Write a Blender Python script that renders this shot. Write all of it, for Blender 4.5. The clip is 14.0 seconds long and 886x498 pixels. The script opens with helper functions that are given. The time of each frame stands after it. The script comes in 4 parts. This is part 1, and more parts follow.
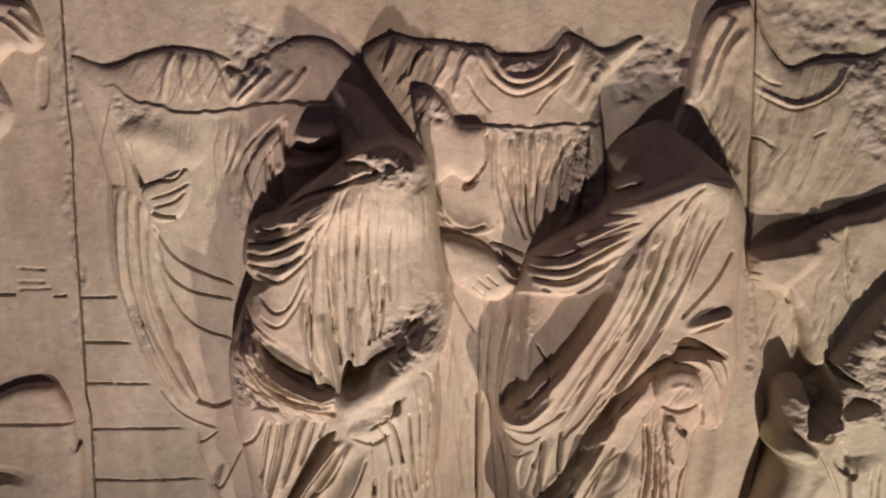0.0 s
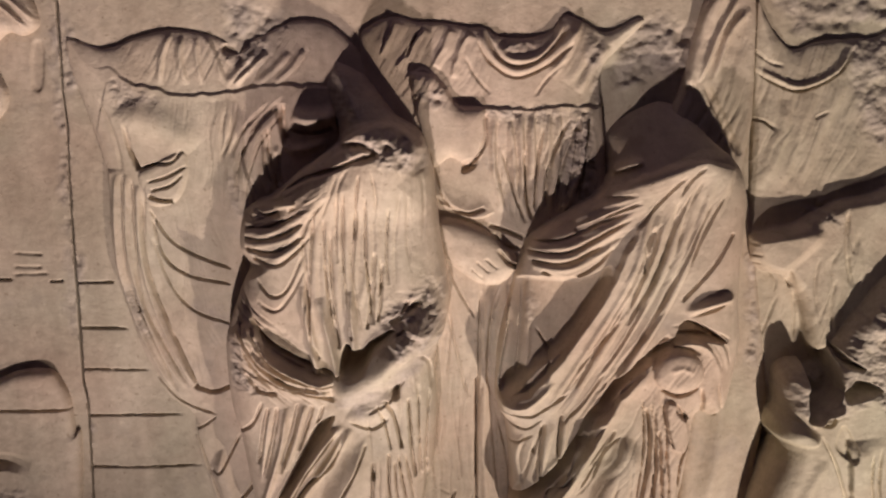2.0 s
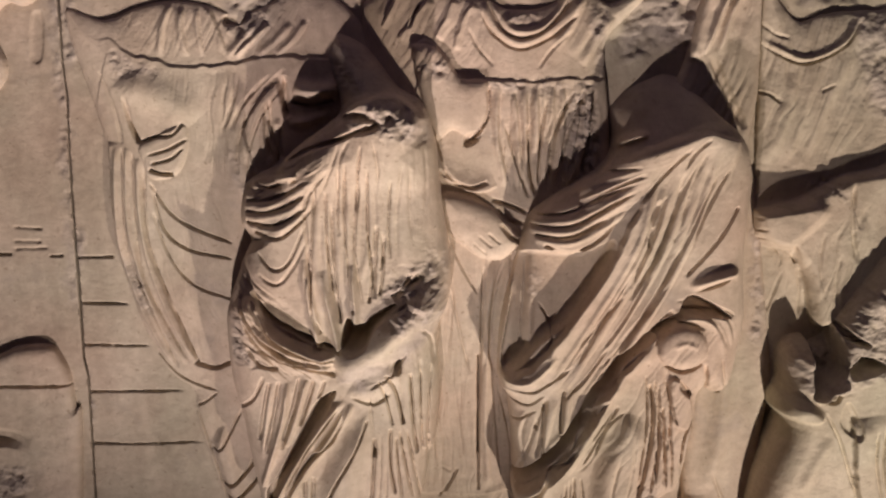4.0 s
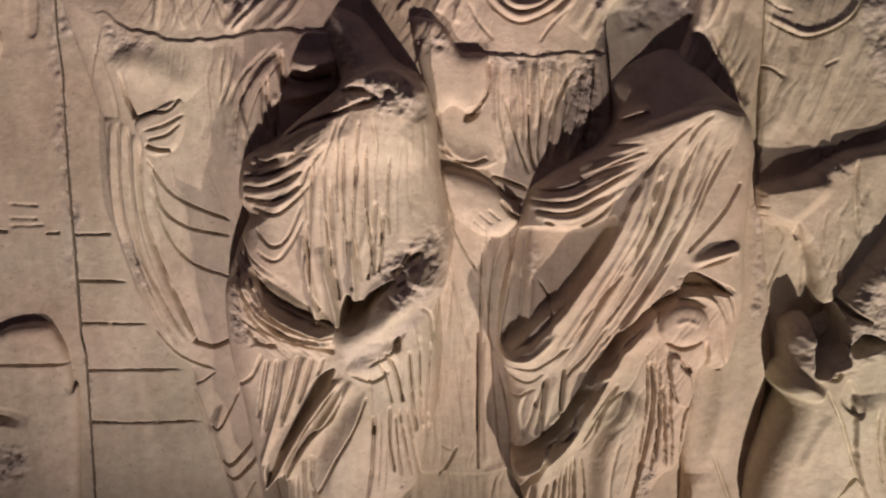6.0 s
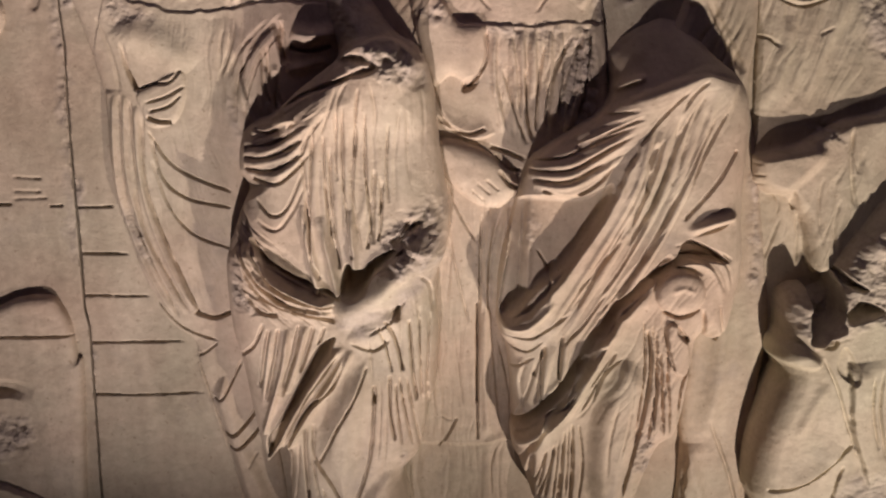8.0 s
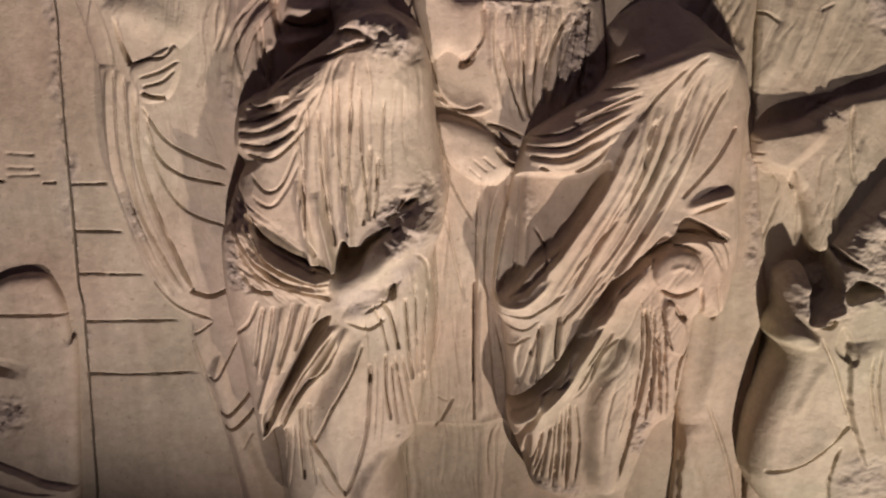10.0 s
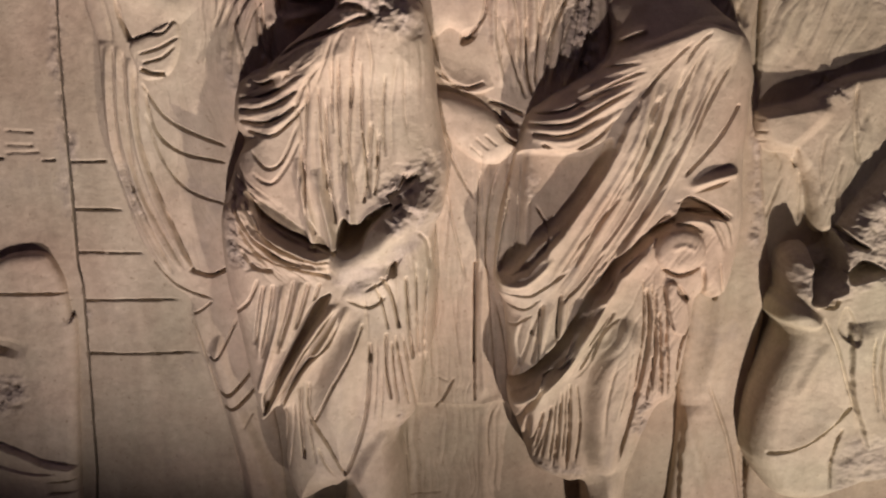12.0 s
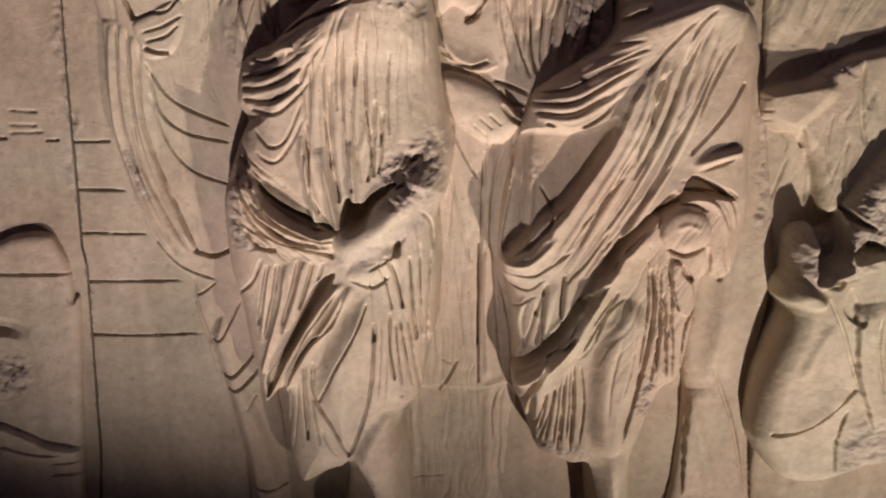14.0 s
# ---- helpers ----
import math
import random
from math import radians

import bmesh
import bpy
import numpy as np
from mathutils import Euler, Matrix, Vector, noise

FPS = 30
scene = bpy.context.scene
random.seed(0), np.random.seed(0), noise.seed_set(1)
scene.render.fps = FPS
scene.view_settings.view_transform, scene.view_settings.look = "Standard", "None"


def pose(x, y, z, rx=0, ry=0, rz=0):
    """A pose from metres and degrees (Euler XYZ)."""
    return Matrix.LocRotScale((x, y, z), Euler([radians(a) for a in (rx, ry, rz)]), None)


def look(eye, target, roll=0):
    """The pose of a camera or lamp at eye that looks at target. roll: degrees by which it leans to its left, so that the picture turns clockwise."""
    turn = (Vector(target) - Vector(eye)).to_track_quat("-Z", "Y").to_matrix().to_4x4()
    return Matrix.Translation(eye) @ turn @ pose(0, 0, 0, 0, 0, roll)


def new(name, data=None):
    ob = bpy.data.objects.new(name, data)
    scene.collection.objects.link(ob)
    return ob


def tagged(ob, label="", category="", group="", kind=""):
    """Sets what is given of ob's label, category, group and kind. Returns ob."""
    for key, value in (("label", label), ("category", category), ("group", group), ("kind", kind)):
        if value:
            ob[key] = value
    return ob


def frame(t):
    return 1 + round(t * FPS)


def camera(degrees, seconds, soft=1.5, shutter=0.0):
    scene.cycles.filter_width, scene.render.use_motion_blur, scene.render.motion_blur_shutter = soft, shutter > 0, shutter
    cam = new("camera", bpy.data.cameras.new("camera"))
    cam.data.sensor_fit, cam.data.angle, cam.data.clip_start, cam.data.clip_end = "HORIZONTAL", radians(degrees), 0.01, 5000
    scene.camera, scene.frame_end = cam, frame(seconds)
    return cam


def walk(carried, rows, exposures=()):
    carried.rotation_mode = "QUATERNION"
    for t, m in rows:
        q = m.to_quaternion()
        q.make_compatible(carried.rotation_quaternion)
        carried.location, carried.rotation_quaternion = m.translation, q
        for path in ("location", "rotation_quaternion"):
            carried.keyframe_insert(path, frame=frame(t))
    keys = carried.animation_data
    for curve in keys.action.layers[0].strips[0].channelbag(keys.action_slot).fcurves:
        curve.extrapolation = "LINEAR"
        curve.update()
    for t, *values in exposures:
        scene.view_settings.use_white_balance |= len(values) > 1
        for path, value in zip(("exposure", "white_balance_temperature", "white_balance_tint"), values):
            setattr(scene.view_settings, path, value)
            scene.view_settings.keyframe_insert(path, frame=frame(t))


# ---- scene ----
cam = camera(63.0, 14.0, soft=2.2)
METRES, EYE, TILT, LEAN, TURN = 0.34, 3.3, -14.0, 0.0, 0.0
ROWS = [
    (0.0, 0.0, 0.0, 0.0, -0.0, 0.0, -0.0),
    (0.5, -0.0022, 0.016, -0.0195, 0.03, -0.07, -0.07),
    (1.0, -0.0005, 0.0139, -0.045, 0.03, -0.06, -0.17),
    (1.5, 0.0044, 0.0167, -0.0544, 0.05, -0.17, 0.08),
    (2.0, 0.0127, 0.0407, -0.0915, 0.05, -0.32, 0.12),
    (2.5, 0.0053, 0.0435, -0.134, 0.2, -0.46, 0.11),
    (3.0, 0.0042, 0.0627, -0.1731, 0.2, -0.59, 0.01),
    (5.5, 0.0118, 0.0987, -0.3245, 0.13, -1.1, 0.01),
    (6.0, 0.0028, 0.1162, -0.3526, 0.09, -1.39, 0.0),
    (6.5, 0.0151, 0.1437, -0.4068, 0.17, -1.54, 0.09),
    (7.0, 0.0252, 0.1408, -0.4516, 0.23, -1.8, 0.33),
    (7.5, 0.03, 0.0811, -0.4853, 0.32, -1.8, 0.34),
    (8.0, 0.0301, 0.0613, -0.5311, 0.3, -1.83, 0.23),
    (10.5, 0.0499, 0.1055, -0.6899, 0.21, -2.45, 0.07),
    (11.0, 0.0419, 0.1196, -0.7238, 0.19, -2.6, 0.09),
    (11.5, 0.0471, 0.1163, -0.7466, 0.13, -2.57, 0.09),
    (12.0, 0.0463, 0.1164, -0.7769, 0.28, -2.68, -0.09),
    (12.5, 0.0493, 0.1192, -0.8059, 0.33, -3.03, 0.0),
    (13.0, 0.0529, 0.1209, -0.8518, 0.37, -2.95, -0.07),
    (13.5, 0.0507, 0.1239, -0.8763, 0.38, -2.85, -0.07),
    (14.0, 0.0423, 0.1263, -0.9041, 0.54, -2.9, -0.15),
]


walk(cam, [(t, pose(0, 0, EYE, TILT, LEAN, TURN) @ pose(METRES * x, METRES * y, METRES * z, 90 + pitch, roll, yaw)) for t, x, y, z, yaw, pitch, roll in ROWS])

# ---- light: two warm museum spotlights low down in front, weak bounce from the room ----
world = bpy.data.worlds.new("world")
scene.world = world
world.use_nodes = True
world.node_tree.nodes["Background"].inputs["Color"].default_value = (0.10, 0.085, 0.085, 1)
world.node_tree.nodes["Background"].inputs["Strength"].default_value = 0.25


def spotlight(eye, target, watts, colour, cone, blend, size):
    lamp = bpy.data.lights.new("spotlight", "SPOT")
    lamp.energy, lamp.color, lamp.spot_size, lamp.spot_blend, lamp.shadow_soft_size = watts, colour, radians(cone), blend, size
    ob = new("spotlight", lamp)
    ob.matrix_world = look(eye, target)
    return ob


spotlight((1.65, -0.20, 0.06), (0.20, 1.82, 7.60), 690, (1.0, 0.83, 0.73), 94, 1.0, 0.035)
spotlight((-0.55, -0.20, 0.06), (-1.05, 1.82, 9.00), 680, (1.0, 0.83, 0.80), 80, 1.0, 0.035)

WALL_Y = 1.82          # the face of the slabs; the camera stands at y = 0


# ---- materials ----
def nodes_of(name):
    m = bpy.data.materials.new(name)
    m.use_nodes = True
    return m, m.node_tree.nodes, m.node_tree.links, m.node_tree.nodes["Principled BSDF"]


def stone(name, dark, light, dirt, grain=1.0):
    """Weathered marble: mottled at two scales, grey-brown dirt patches, pitted relief."""
    m, n, l, bsdf = nodes_of(name)
    co = n.new("ShaderNodeTexCoord")

    def noise_tex(scale, detail, rough):
        t = n.new("ShaderNodeTexNoise")
        t.inputs["Scale"].default_value, t.inputs["Detail"].default_value, t.inputs["Roughness"].default_value = scale, detail, rough
        l.new(co.outputs["Object"], t.inputs["Vector"])
        return t.outputs["Fac"]

    def ramp(fac, a, b, ca, cb):
        r = n.new("ShaderNodeValToRGB")
        r.color_ramp.elements[0].position, r.color_ramp.elements[1].position = a, b
        r.color_ramp.elements[0].color, r.color_ramp.elements[1].color = (*ca, 1), (*cb, 1)
        l.new(fac, r.inputs["Fac"])
        return r.outputs["Color"]

    def mix(kind, fac, a, b):
        x = n.new("ShaderNodeMix")
        x.data_type, x.blend_type = "RGBA", kind
        if hasattr(fac, "is_linked"):
            l.new(fac, x.inputs[0])
        else:
            x.inputs[0].default_value = fac
        for s, v in ((6, a), (7, b)):
            l.new(v, x.inputs[s])
        return x.outputs[2]

    base = ramp(noise_tex(3.2, 5, 0.6), 0.32, 0.68, dark, light)
    fine = ramp(noise_tex(38, 6, 0.7), 0.3, 0.7, (0.84, 0.82, 0.80), (1.08, 1.07, 1.06))
    colour = mix("MULTIPLY", 1.0, base, fine)
    # warm and cool blotches, and stains that ran down the face
    tint = ramp(noise_tex(2.3, 4, 0.55), 0.36, 0.64, (1.045, 0.985, 0.975), (0.955, 1.01, 0.985))
    colour = mix("MULTIPLY", 1.0, colour, tint)
    squash = n.new("ShaderNodeMapping")
    squash.inputs["Scale"].default_value = (1.0, 1.0, 0.14)
    l.new(co.outputs["Object"], squash.inputs["Vector"])
    runs = n.new("ShaderNodeTexNoise")
    runs.inputs["Scale"].default_value, runs.inputs["Detail"].default_value = 16, 5
    l.new(squash.outputs["Vector"], runs.inputs["Vector"])
    colour = mix("MULTIPLY", 0.8, colour, ramp(runs.outputs["Fac"], 0.38, 0.62, (0.88, 0.87, 0.86), (1.05, 1.05, 1.05)))
    specks = ramp(noise_tex(75, 3, 0.5), 0.66, 0.74, (1, 1, 1), (0.62, 0.57, 0.53))
    colour = mix("MULTIPLY", 0.7, colour, specks)
    patch = ramp(noise_tex(5.5, 7, 0.68), 0.56, 0.70, (0, 0, 0), (1, 1, 1))
    dirt_c = n.new("ShaderNodeRGB")
    dirt_c.outputs[0].default_value = (*dirt, 1)
    half = n.new("ShaderNodeMath")
    half.operation, half.inputs[1].default_value = "MULTIPLY", 0.55
    l.new(patch, half.inputs[0])
    colour = mix("MIX", half.outputs[0], colour, dirt_c.outputs[0])
    # broken stone is greyer and holds dust
    worn = n.new("ShaderNodeAttribute")
    worn.attribute_name = "broken"
    grit = ramp(noise_tex(60, 6, 0.75), 0.3, 0.75, (0.15, 0.13, 0.12), (0.48, 0.41, 0.36))
    share = n.new("ShaderNodeMath")
    share.operation, share.inputs[1].default_value = "MULTIPLY", 0.62
    l.new(worn.outputs["Fac"], share.inputs[0])
    colour = mix("MIX", share.outputs[0], colour, grit)
    l.new(colour, bsdf.inputs["Base Color"])
    bsdf.inputs["Roughness"].default_value = 0.72
    bsdf.inputs["Specular IOR Level"].default_value = 0.35
    b1, b2 = n.new("ShaderNodeBump"), n.new("ShaderNodeBump")
    b1.inputs["Strength"].default_value, b1.inputs["Distance"].default_value = 0.5, 0.004 * grain
    b2.inputs["Strength"].default_value, b2.inputs["Distance"].default_value = 0.4, 0.002 * grain
    l.new(noise_tex(30, 5, 0.6), b1.inputs["Height"])
    l.new(noise_tex(120, 5, 0.7), b2.inputs["Height"])
    l.new(b1.outputs["Normal"], b2.inputs["Normal"])
    l.new(b2.outputs["Normal"], bsdf.inputs["Normal"])
    return m


def plaster(name, colour, rough=0.9):
    m, n, l, bsdf = nodes_of(name)
    t = n.new("ShaderNodeTexNoise")
    t.inputs["Scale"].default_value, t.inputs["Detail"].default_value = 6, 6
    r = n.new("ShaderNodeValToRGB")
    r.color_ramp.elements[0].color = (*[c * 0.85 for c in colour], 1)
    r.color_ramp.elements[1].color = (*[c * 1.1 for c in colour], 1)
    l.new(t.outputs["Fac"], r.inputs["Fac"])
    l.new(r.outputs["Color"], bsdf.inputs["Base Color"])
    bsdf.inputs["Roughness"].default_value = rough
    return m


SLAB_STONE = stone("slab_marble", (0.40, 0.335, 0.255), (0.52, 0.45, 0.355), (0.30, 0.26, 0.215))
FIGURE_STONE = stone("figure_marble", (0.46, 0.38, 0.29), (0.58, 0.495, 0.395), (0.33, 0.28, 0.235))
SLAB_STONE_OCHRE = stone("slab_marble_ochre", (0.38, 0.33, 0.245), (0.51, 0.45, 0.345), (0.28, 0.25, 0.20))
FIGURE_STONE_OCHRE = stone("figure_marble_ochre", (0.43, 0.37, 0.28), (0.56, 0.49, 0.385), (0.30, 0.27, 0.21))
FIGURE_STONE_PALE = stone("figure_marble_pale", (0.45, 0.40, 0.30), (0.60, 0.54, 0.43), (0.36, 0.32, 0.25))
# near-black colour paints in the shade seen through the gaps between slabs
JOINT_SHADE = plaster("joint_shade_backing", (0.035, 0.03, 0.03))
ROOM_PAINT = plaster("room_paint", (0.22, 0.19, 0.30))
FLOOR_STONE = plaster("floor_stone", (0.20, 0.18, 0.17), 0.5)


# ---- carving tools: a relief is a field of heights over the slab, worked with strokes in millimetres ----
def smooth_line(pts, closed=False, steps=5):
    """A Catmull-Rom curve through the points, in metres."""
    p = np.array(pts, float) / 1000
    n = len(p)
    if n < 3 and not closed:
        return np.array([p[0] + (p[-1] - p[0]) * k / 6 for k in range(7)])
    out = []
    for i in range(n if closed else n - 1):
        if closed:
            a, b, c, d = p[i - 1], p[i], p[(i + 1) % n], p[(i + 2) % n]
        else:
            a, b, c, d = p[max(i - 1, 0)], p[i], p[i + 1], p[min(i + 2, n - 1)]
        for k in range(steps):
            t = k / steps
            out.append(0.5 * (2 * b + (c - a) * t + (2 * a - 5 * b + 4 * c - d) * t * t + (3 * b - a - 3 * c + d) * t ** 3))
    if not closed:
        out.append(p[-1])
    return np.array(out)


def hash_noise(x, z, size, seed):
    """Smooth value noise, -1 to 1, over arrays, with cells of that size."""
    gx, gz = x / size + 37.3 * seed, z / size + 11.9 * seed
    ix, iz = np.floor(gx), np.floor(gz)
    fx, fz = gx - ix, gz - iz
    fx, fz = fx * fx * (3 - 2 * fx), fz * fz * (3 - 2 * fz)

    def corner(a, b):
        v = np.sin(a * 127.1 + b * 311.7 + seed * 74.7) * 43758.5453
        return 2 * (v - np.floor(v)) - 1

    top = corner(ix, iz) * (1 - fx) + corner(ix + 1, iz) * fx
    low = corner(ix, iz + 1) * (1 - fx) + corner(ix + 1, iz + 1) * fx
    return top * (1 - fz) + low * fz


class Carving:
    """A block of relief: x and z over the slab, h the height out of its face."""

    def __init__(self, outline, base, rise, round_mm, step=0.0021, closed=True, seed=1):
        self.seed, self.step = seed, step
        self.rng = random.Random(seed)
        self.edge = smooth_line(outline, True) if closed else np.array(outline, float) / 1000
        lo, hi = self.edge.min(0) - 0.02, self.edge.max(0) + 0.02
        self.x0, self.z0 = lo
        nx, nz = int((hi[0] - lo[0]) / step) + 1, int((hi[1] - lo[1]) / step) + 1
        self.x, self.z = np.meshgrid(lo[0] + step * np.arange(nx), lo[1] + step * np.arange(nz))
        self.d = self.inside(self.edge, slice(None), slice(None))
        k = np.clip(self.d * 1000 / round_mm, 0, 1)
        self.h = base + rise * np.sqrt(1 - (1 - k) ** 2)
        self.broken = np.zeros(self.x.shape)

    def inside(self, line, rows, cols):
        """Distance to a closed line, positive within it."""
        x, z = self.x[rows, cols], self.z[rows, cols]
        best, odd = np.full(x.shape, 9e9), np.zeros(x.shape, bool)
        for a, b in zip(line, np.roll(line, -1, 0)):
            dx, dz = b - a
            ln = dx * dx + dz * dz + 1e-12
            t = np.clip(((x - a[0]) * dx + (z - a[1]) * dz) / ln, 0, 1)
            best = np.minimum(best, (x - a[0] - t * dx) ** 2 + (z - a[1] - t * dz) ** 2)
            odd ^= ((a[1] > z) != (b[1] > z)) & (x < dx * (z - a[1]) / (dz if abs(dz) > 1e-12 else 1e-12) + a[0])
        return np.where(odd, 1, -1) * np.sqrt(best)

    def window(self, line, pad):
        lo, hi = line.min(0) - pad, line.max(0) + pad
        c0, c1 = int((lo[0] - self.x0) / self.step), int((hi[0] - self.x0) / self.step) + 2
        r0, r1 = int((lo[1] - self.z0) / self.step), int((hi[1] - self.z0) / self.step) + 2
        return slice(max(r0, 0), max(r1, 0)), slice(max(c0, 0), max(c1, 0))

    def near(self, line, pad):
        """Window round a line; signed distance (positive to its right) and the share of its length gone."""
        rows, cols = self.window(line, pad)
        x, z = self.x[rows, cols], self.z[rows, cols]
        best, side, gone = np.full(x.shape, 9e9), np.ones(x.shape), np.zeros(x.shape)
        lens = np.hypot(*np.diff(line, axis=0).T)
        total, run = lens.sum() + 1e-9, 0.0
        for a, b, ln in zip(line[:-1], line[1:], lens):
            dx, dz = b - a
            t = np.clip(((x - a[0]) * dx + (z - a[1]) * dz) / (ln * ln + 1e-12), 0, 1)
            ex, ez = x - a[0] - t * dx, z - a[1] - t * dz
            q = ex * ex + ez * ez
            closer = q < best
            best = np.where(closer, q, best)
            side = np.where(closer, np.sign(dz * ex - dx * ez), side)
            gone = np.where(closer, (run + t * ln) / total, gone)
            run += ln
        return rows, cols, np.sqrt(best) * side, gone

    @staticmethod
    def fade(gone, ends):
        a, b = ends
        f = np.ones(gone.shape)
        if a > 0:
            f = f * np.clip(gone / a, 0, 1)
        if b > 0:
            f = f * np.clip((1 - gone) / b, 0, 1)
        return np.sin(f * np.pi / 2)

    def ridge(self, pts, wide, high, ends=(0.25, 0.25)):
        line = smooth_line(pts)
        w = wide / 1000
        r, c, s, g = self.near(line, 2 * w)
        if s.size:
            self.h[r, c] += high / 1000 * np.exp(-(s / w) ** 2 * 2.2) * self.fade(g, ends)
        return self

    def groove(self, pts, wide, deep, ends=(0.2, 0.2)):
        line = smooth_line(pts)
        w = wide / 1000
        r, c, s, g = self.near(line, 1.2 * w)
        if s.size:
            wob = 1 + min(0.3, 1.6 / wide) * hash_noise(self.x[r, c], self.z[r, c], 0.02, self.seed + 3)
            cut = deep / 1000 * (0.85 + (0.2 if wide < 12 else 0.05) * hash_noise(self.x[r, c], self.z[r, c], 0.045, self.seed + 5))
            near = np.abs(s) / (w * wob)
            if wide >= 12:
                shape = np.clip(1.5 * (1 - near), 0, 1)
            elif deep < 8:
                shape = np.clip(1 - near, 0, 1)
            else:
                # a chiselled channel with steep walls
                cut, shape = cut * 1.05, np.clip(2.2 * (1 - near / 0.72), 0, 1)
            self.h[r, c] -= cut * shape * self.fade(g, ends)
        return self

    def lip(self, pts, wide, high, ends=(0.1, 0.1), soft=4):
        """A step up to the right of the line, which sinks away over the width."""
        line = smooth_line(pts)
        w = wide / 1000
        r, c, s, g = self.near(line, 2.2 * w)
        if s.size:
            s = s + 0.003 * hash_noise(self.x[r, c], self.z[r, c], 0.02, self.seed + 9)
            up = np.clip(s / (soft / 1000), 0, 1)
            self.h[r, c] += high / 1000 * up * np.exp(-(np.maximum(s, 0) / w) ** 2 * 1.4) * self.fade(g, ends)
        return self

    def folds(self, first, last, count, wide, high, ends=(0.2, 0.25), wander=0.12):
        """Folds that lead over from the first line to the last."""
        a, b = np.array(first, float), np.array(last, float)
        for i in range(count):
            t = (i + self.rng.uniform(-0.3, 0.3)) / max(count - 1, 1)
            pts = a + (b - a) * t
            mid = np.hypot(*(b - a).mean(0)) / max(count, 1)
            pts = pts + np.array([[self.rng.uniform(-1, 1) * mid * wander * 2, self.rng.uniform(-1, 1) * mid * wander] for _ in pts])
            k = self.rng.uniform(0.7, 1.3)
            self.ridge(pts, wide * self.rng.uniform(0.75, 1.2), high * k, ends)
            off = np.array([wide * 0.75, 0])
            self.groove(pts + off, wide * 0.45, high * 0.5 * k, ends)
        return self

    def body(self, outline, rise, round_mm):
        """A rounded swelling inside the outline."""
        line = smooth_line(outline, True)
        r, c = self.window(line, 0)
        if self.x[r, c].size:
            k = np.clip(self.inside(line, r, c) * 1000 / round_mm, 0, 1)
            self.h[r, c] += rise / 1000 * np.sqrt(1 - (1 - k) ** 2)
        return self

    def swell(self, outline, rise, round_mm):
        """A soft swelling that fades out towards the outline."""
        line = smooth_line(outline, True)
        r, c = self.window(line, 0)
        k = np.clip(self.inside(line, r, c) * 1000 / round_mm, 0, 1)
        self.h[r, c] += rise / 1000 * k * k * (3 - 2 * k)
        return self

    def sink(self, outline, start, end, deep):
        """The surface falls away from start to end, within the outline."""
        line = smooth_line(outline, True)
        r, c = self.window(line, 0)
        a, b = np.array(start) / 1000, np.array(end) / 1000
        way = b - a
        t = ((self.x[r, c] - a[0]) * way[0] + (self.z[r, c] - a[1]) * way[1]) / (way @ way)
        k = np.clip(self.inside(line, r, c) / 0.02, 0, 1)
        self.h[r, c] -= k * deep / 1000 * np.clip(t, 0, 1.2)
        return self

    def hollow(self, outline, deep, round_mm):
        return self.body(outline, -deep, round_mm)

    def rough(self, outline, high, size=0.02):
        """A broken, weathered patch."""
        line = smooth_line(outline, True)
        r, c = self.window(line, 0)
        x, z = self.x[r, c], self.z[r, c]
        if x.size:
            k = np.clip((self.inside(line, r, c) + 0.014 * hash_noise(x, z, 0.03, self.seed + 31) + 0.008 * hash_noise(x, z, 0.012, self.seed + 32)) / 0.03, 0, 1)
            f = 0.6 * sum(hash_noise(x * (1 - 0.1 * q) + 0.4 * z, z - 0.4 * x, size * 1.3 / 2 ** q, self.seed + q + 20) / 2.0 ** q for q in range(4))
            self.h[r, c] += k * high / 1000 * f
            self.broken[r, c] = np.maximum(self.broken[r, c], k * (0.75 + 0.5 * f))
        return self

    def streaks(self, outline, turn, high, size, stretch=7.0, pivot=None):
        """Fine irregular creases that run at that angle (0: level, 90: upright), or out from a pivot."""
        line = smooth_line(outline, True)
        r, c = self.window(line, 0)
        x, z = self.x[r, c], self.z[r, c]
        if x.size:
            k = np.clip(self.inside(line, r, c) / 0.03, 0, 1)
            if pivot:
                px, pz = pivot[0] / 1000, pivot[1] / 1000
                along = np.hypot(x - px, z - pz)
                across = np.arctan2(x - px, pz - z) * 0.28
            else:
                ca, sa = math.cos(radians(turn)), math.sin(radians(turn))
                along, across = x * ca + z * sa, -x * sa + z * ca
            across = across + 0.35 * size * hash_noise(x, z, 0.07, self.seed + 71)
            for q in range(3):
                w = size / 1.9 ** q
                n = hash_noise(across * 1.0, along / stretch, w, self.seed + 80 + q)
                self.h[r, c] -= k * high / 1000 / 1.7 ** q * (np.clip(1 - np.abs(n) * 2.6, 0, 1) + 0.35 * n)
        return self

    def wear(self, high):
        f = sum(hash_noise(self.x, self.z, 0.11 / 2.1 ** q, self.seed + q + 40) / 1.9 ** q for q in range(5))
        self.h += high / 1000 * f
        return self

    def mesh(self, name, material, label, category, group="", floor=-0.012, steep=14.0, kind=""):
        d = self.d + 0.0010 * hash_noise(self.x, self.z, 0.03, self.seed + 60) + 0.0004 * hash_noise(self.x, self.z, 0.009, self.seed + 61)
        for _ in range(1):
            self.h[1:-1, 1:-1] = (self.h[1:-1, 1:-1] * 12 + self.h[:-2, 1:-1] + self.h[2:, 1:-1] + self.h[1:-1, :-2] + self.h[1:-1, 2:]) / 16
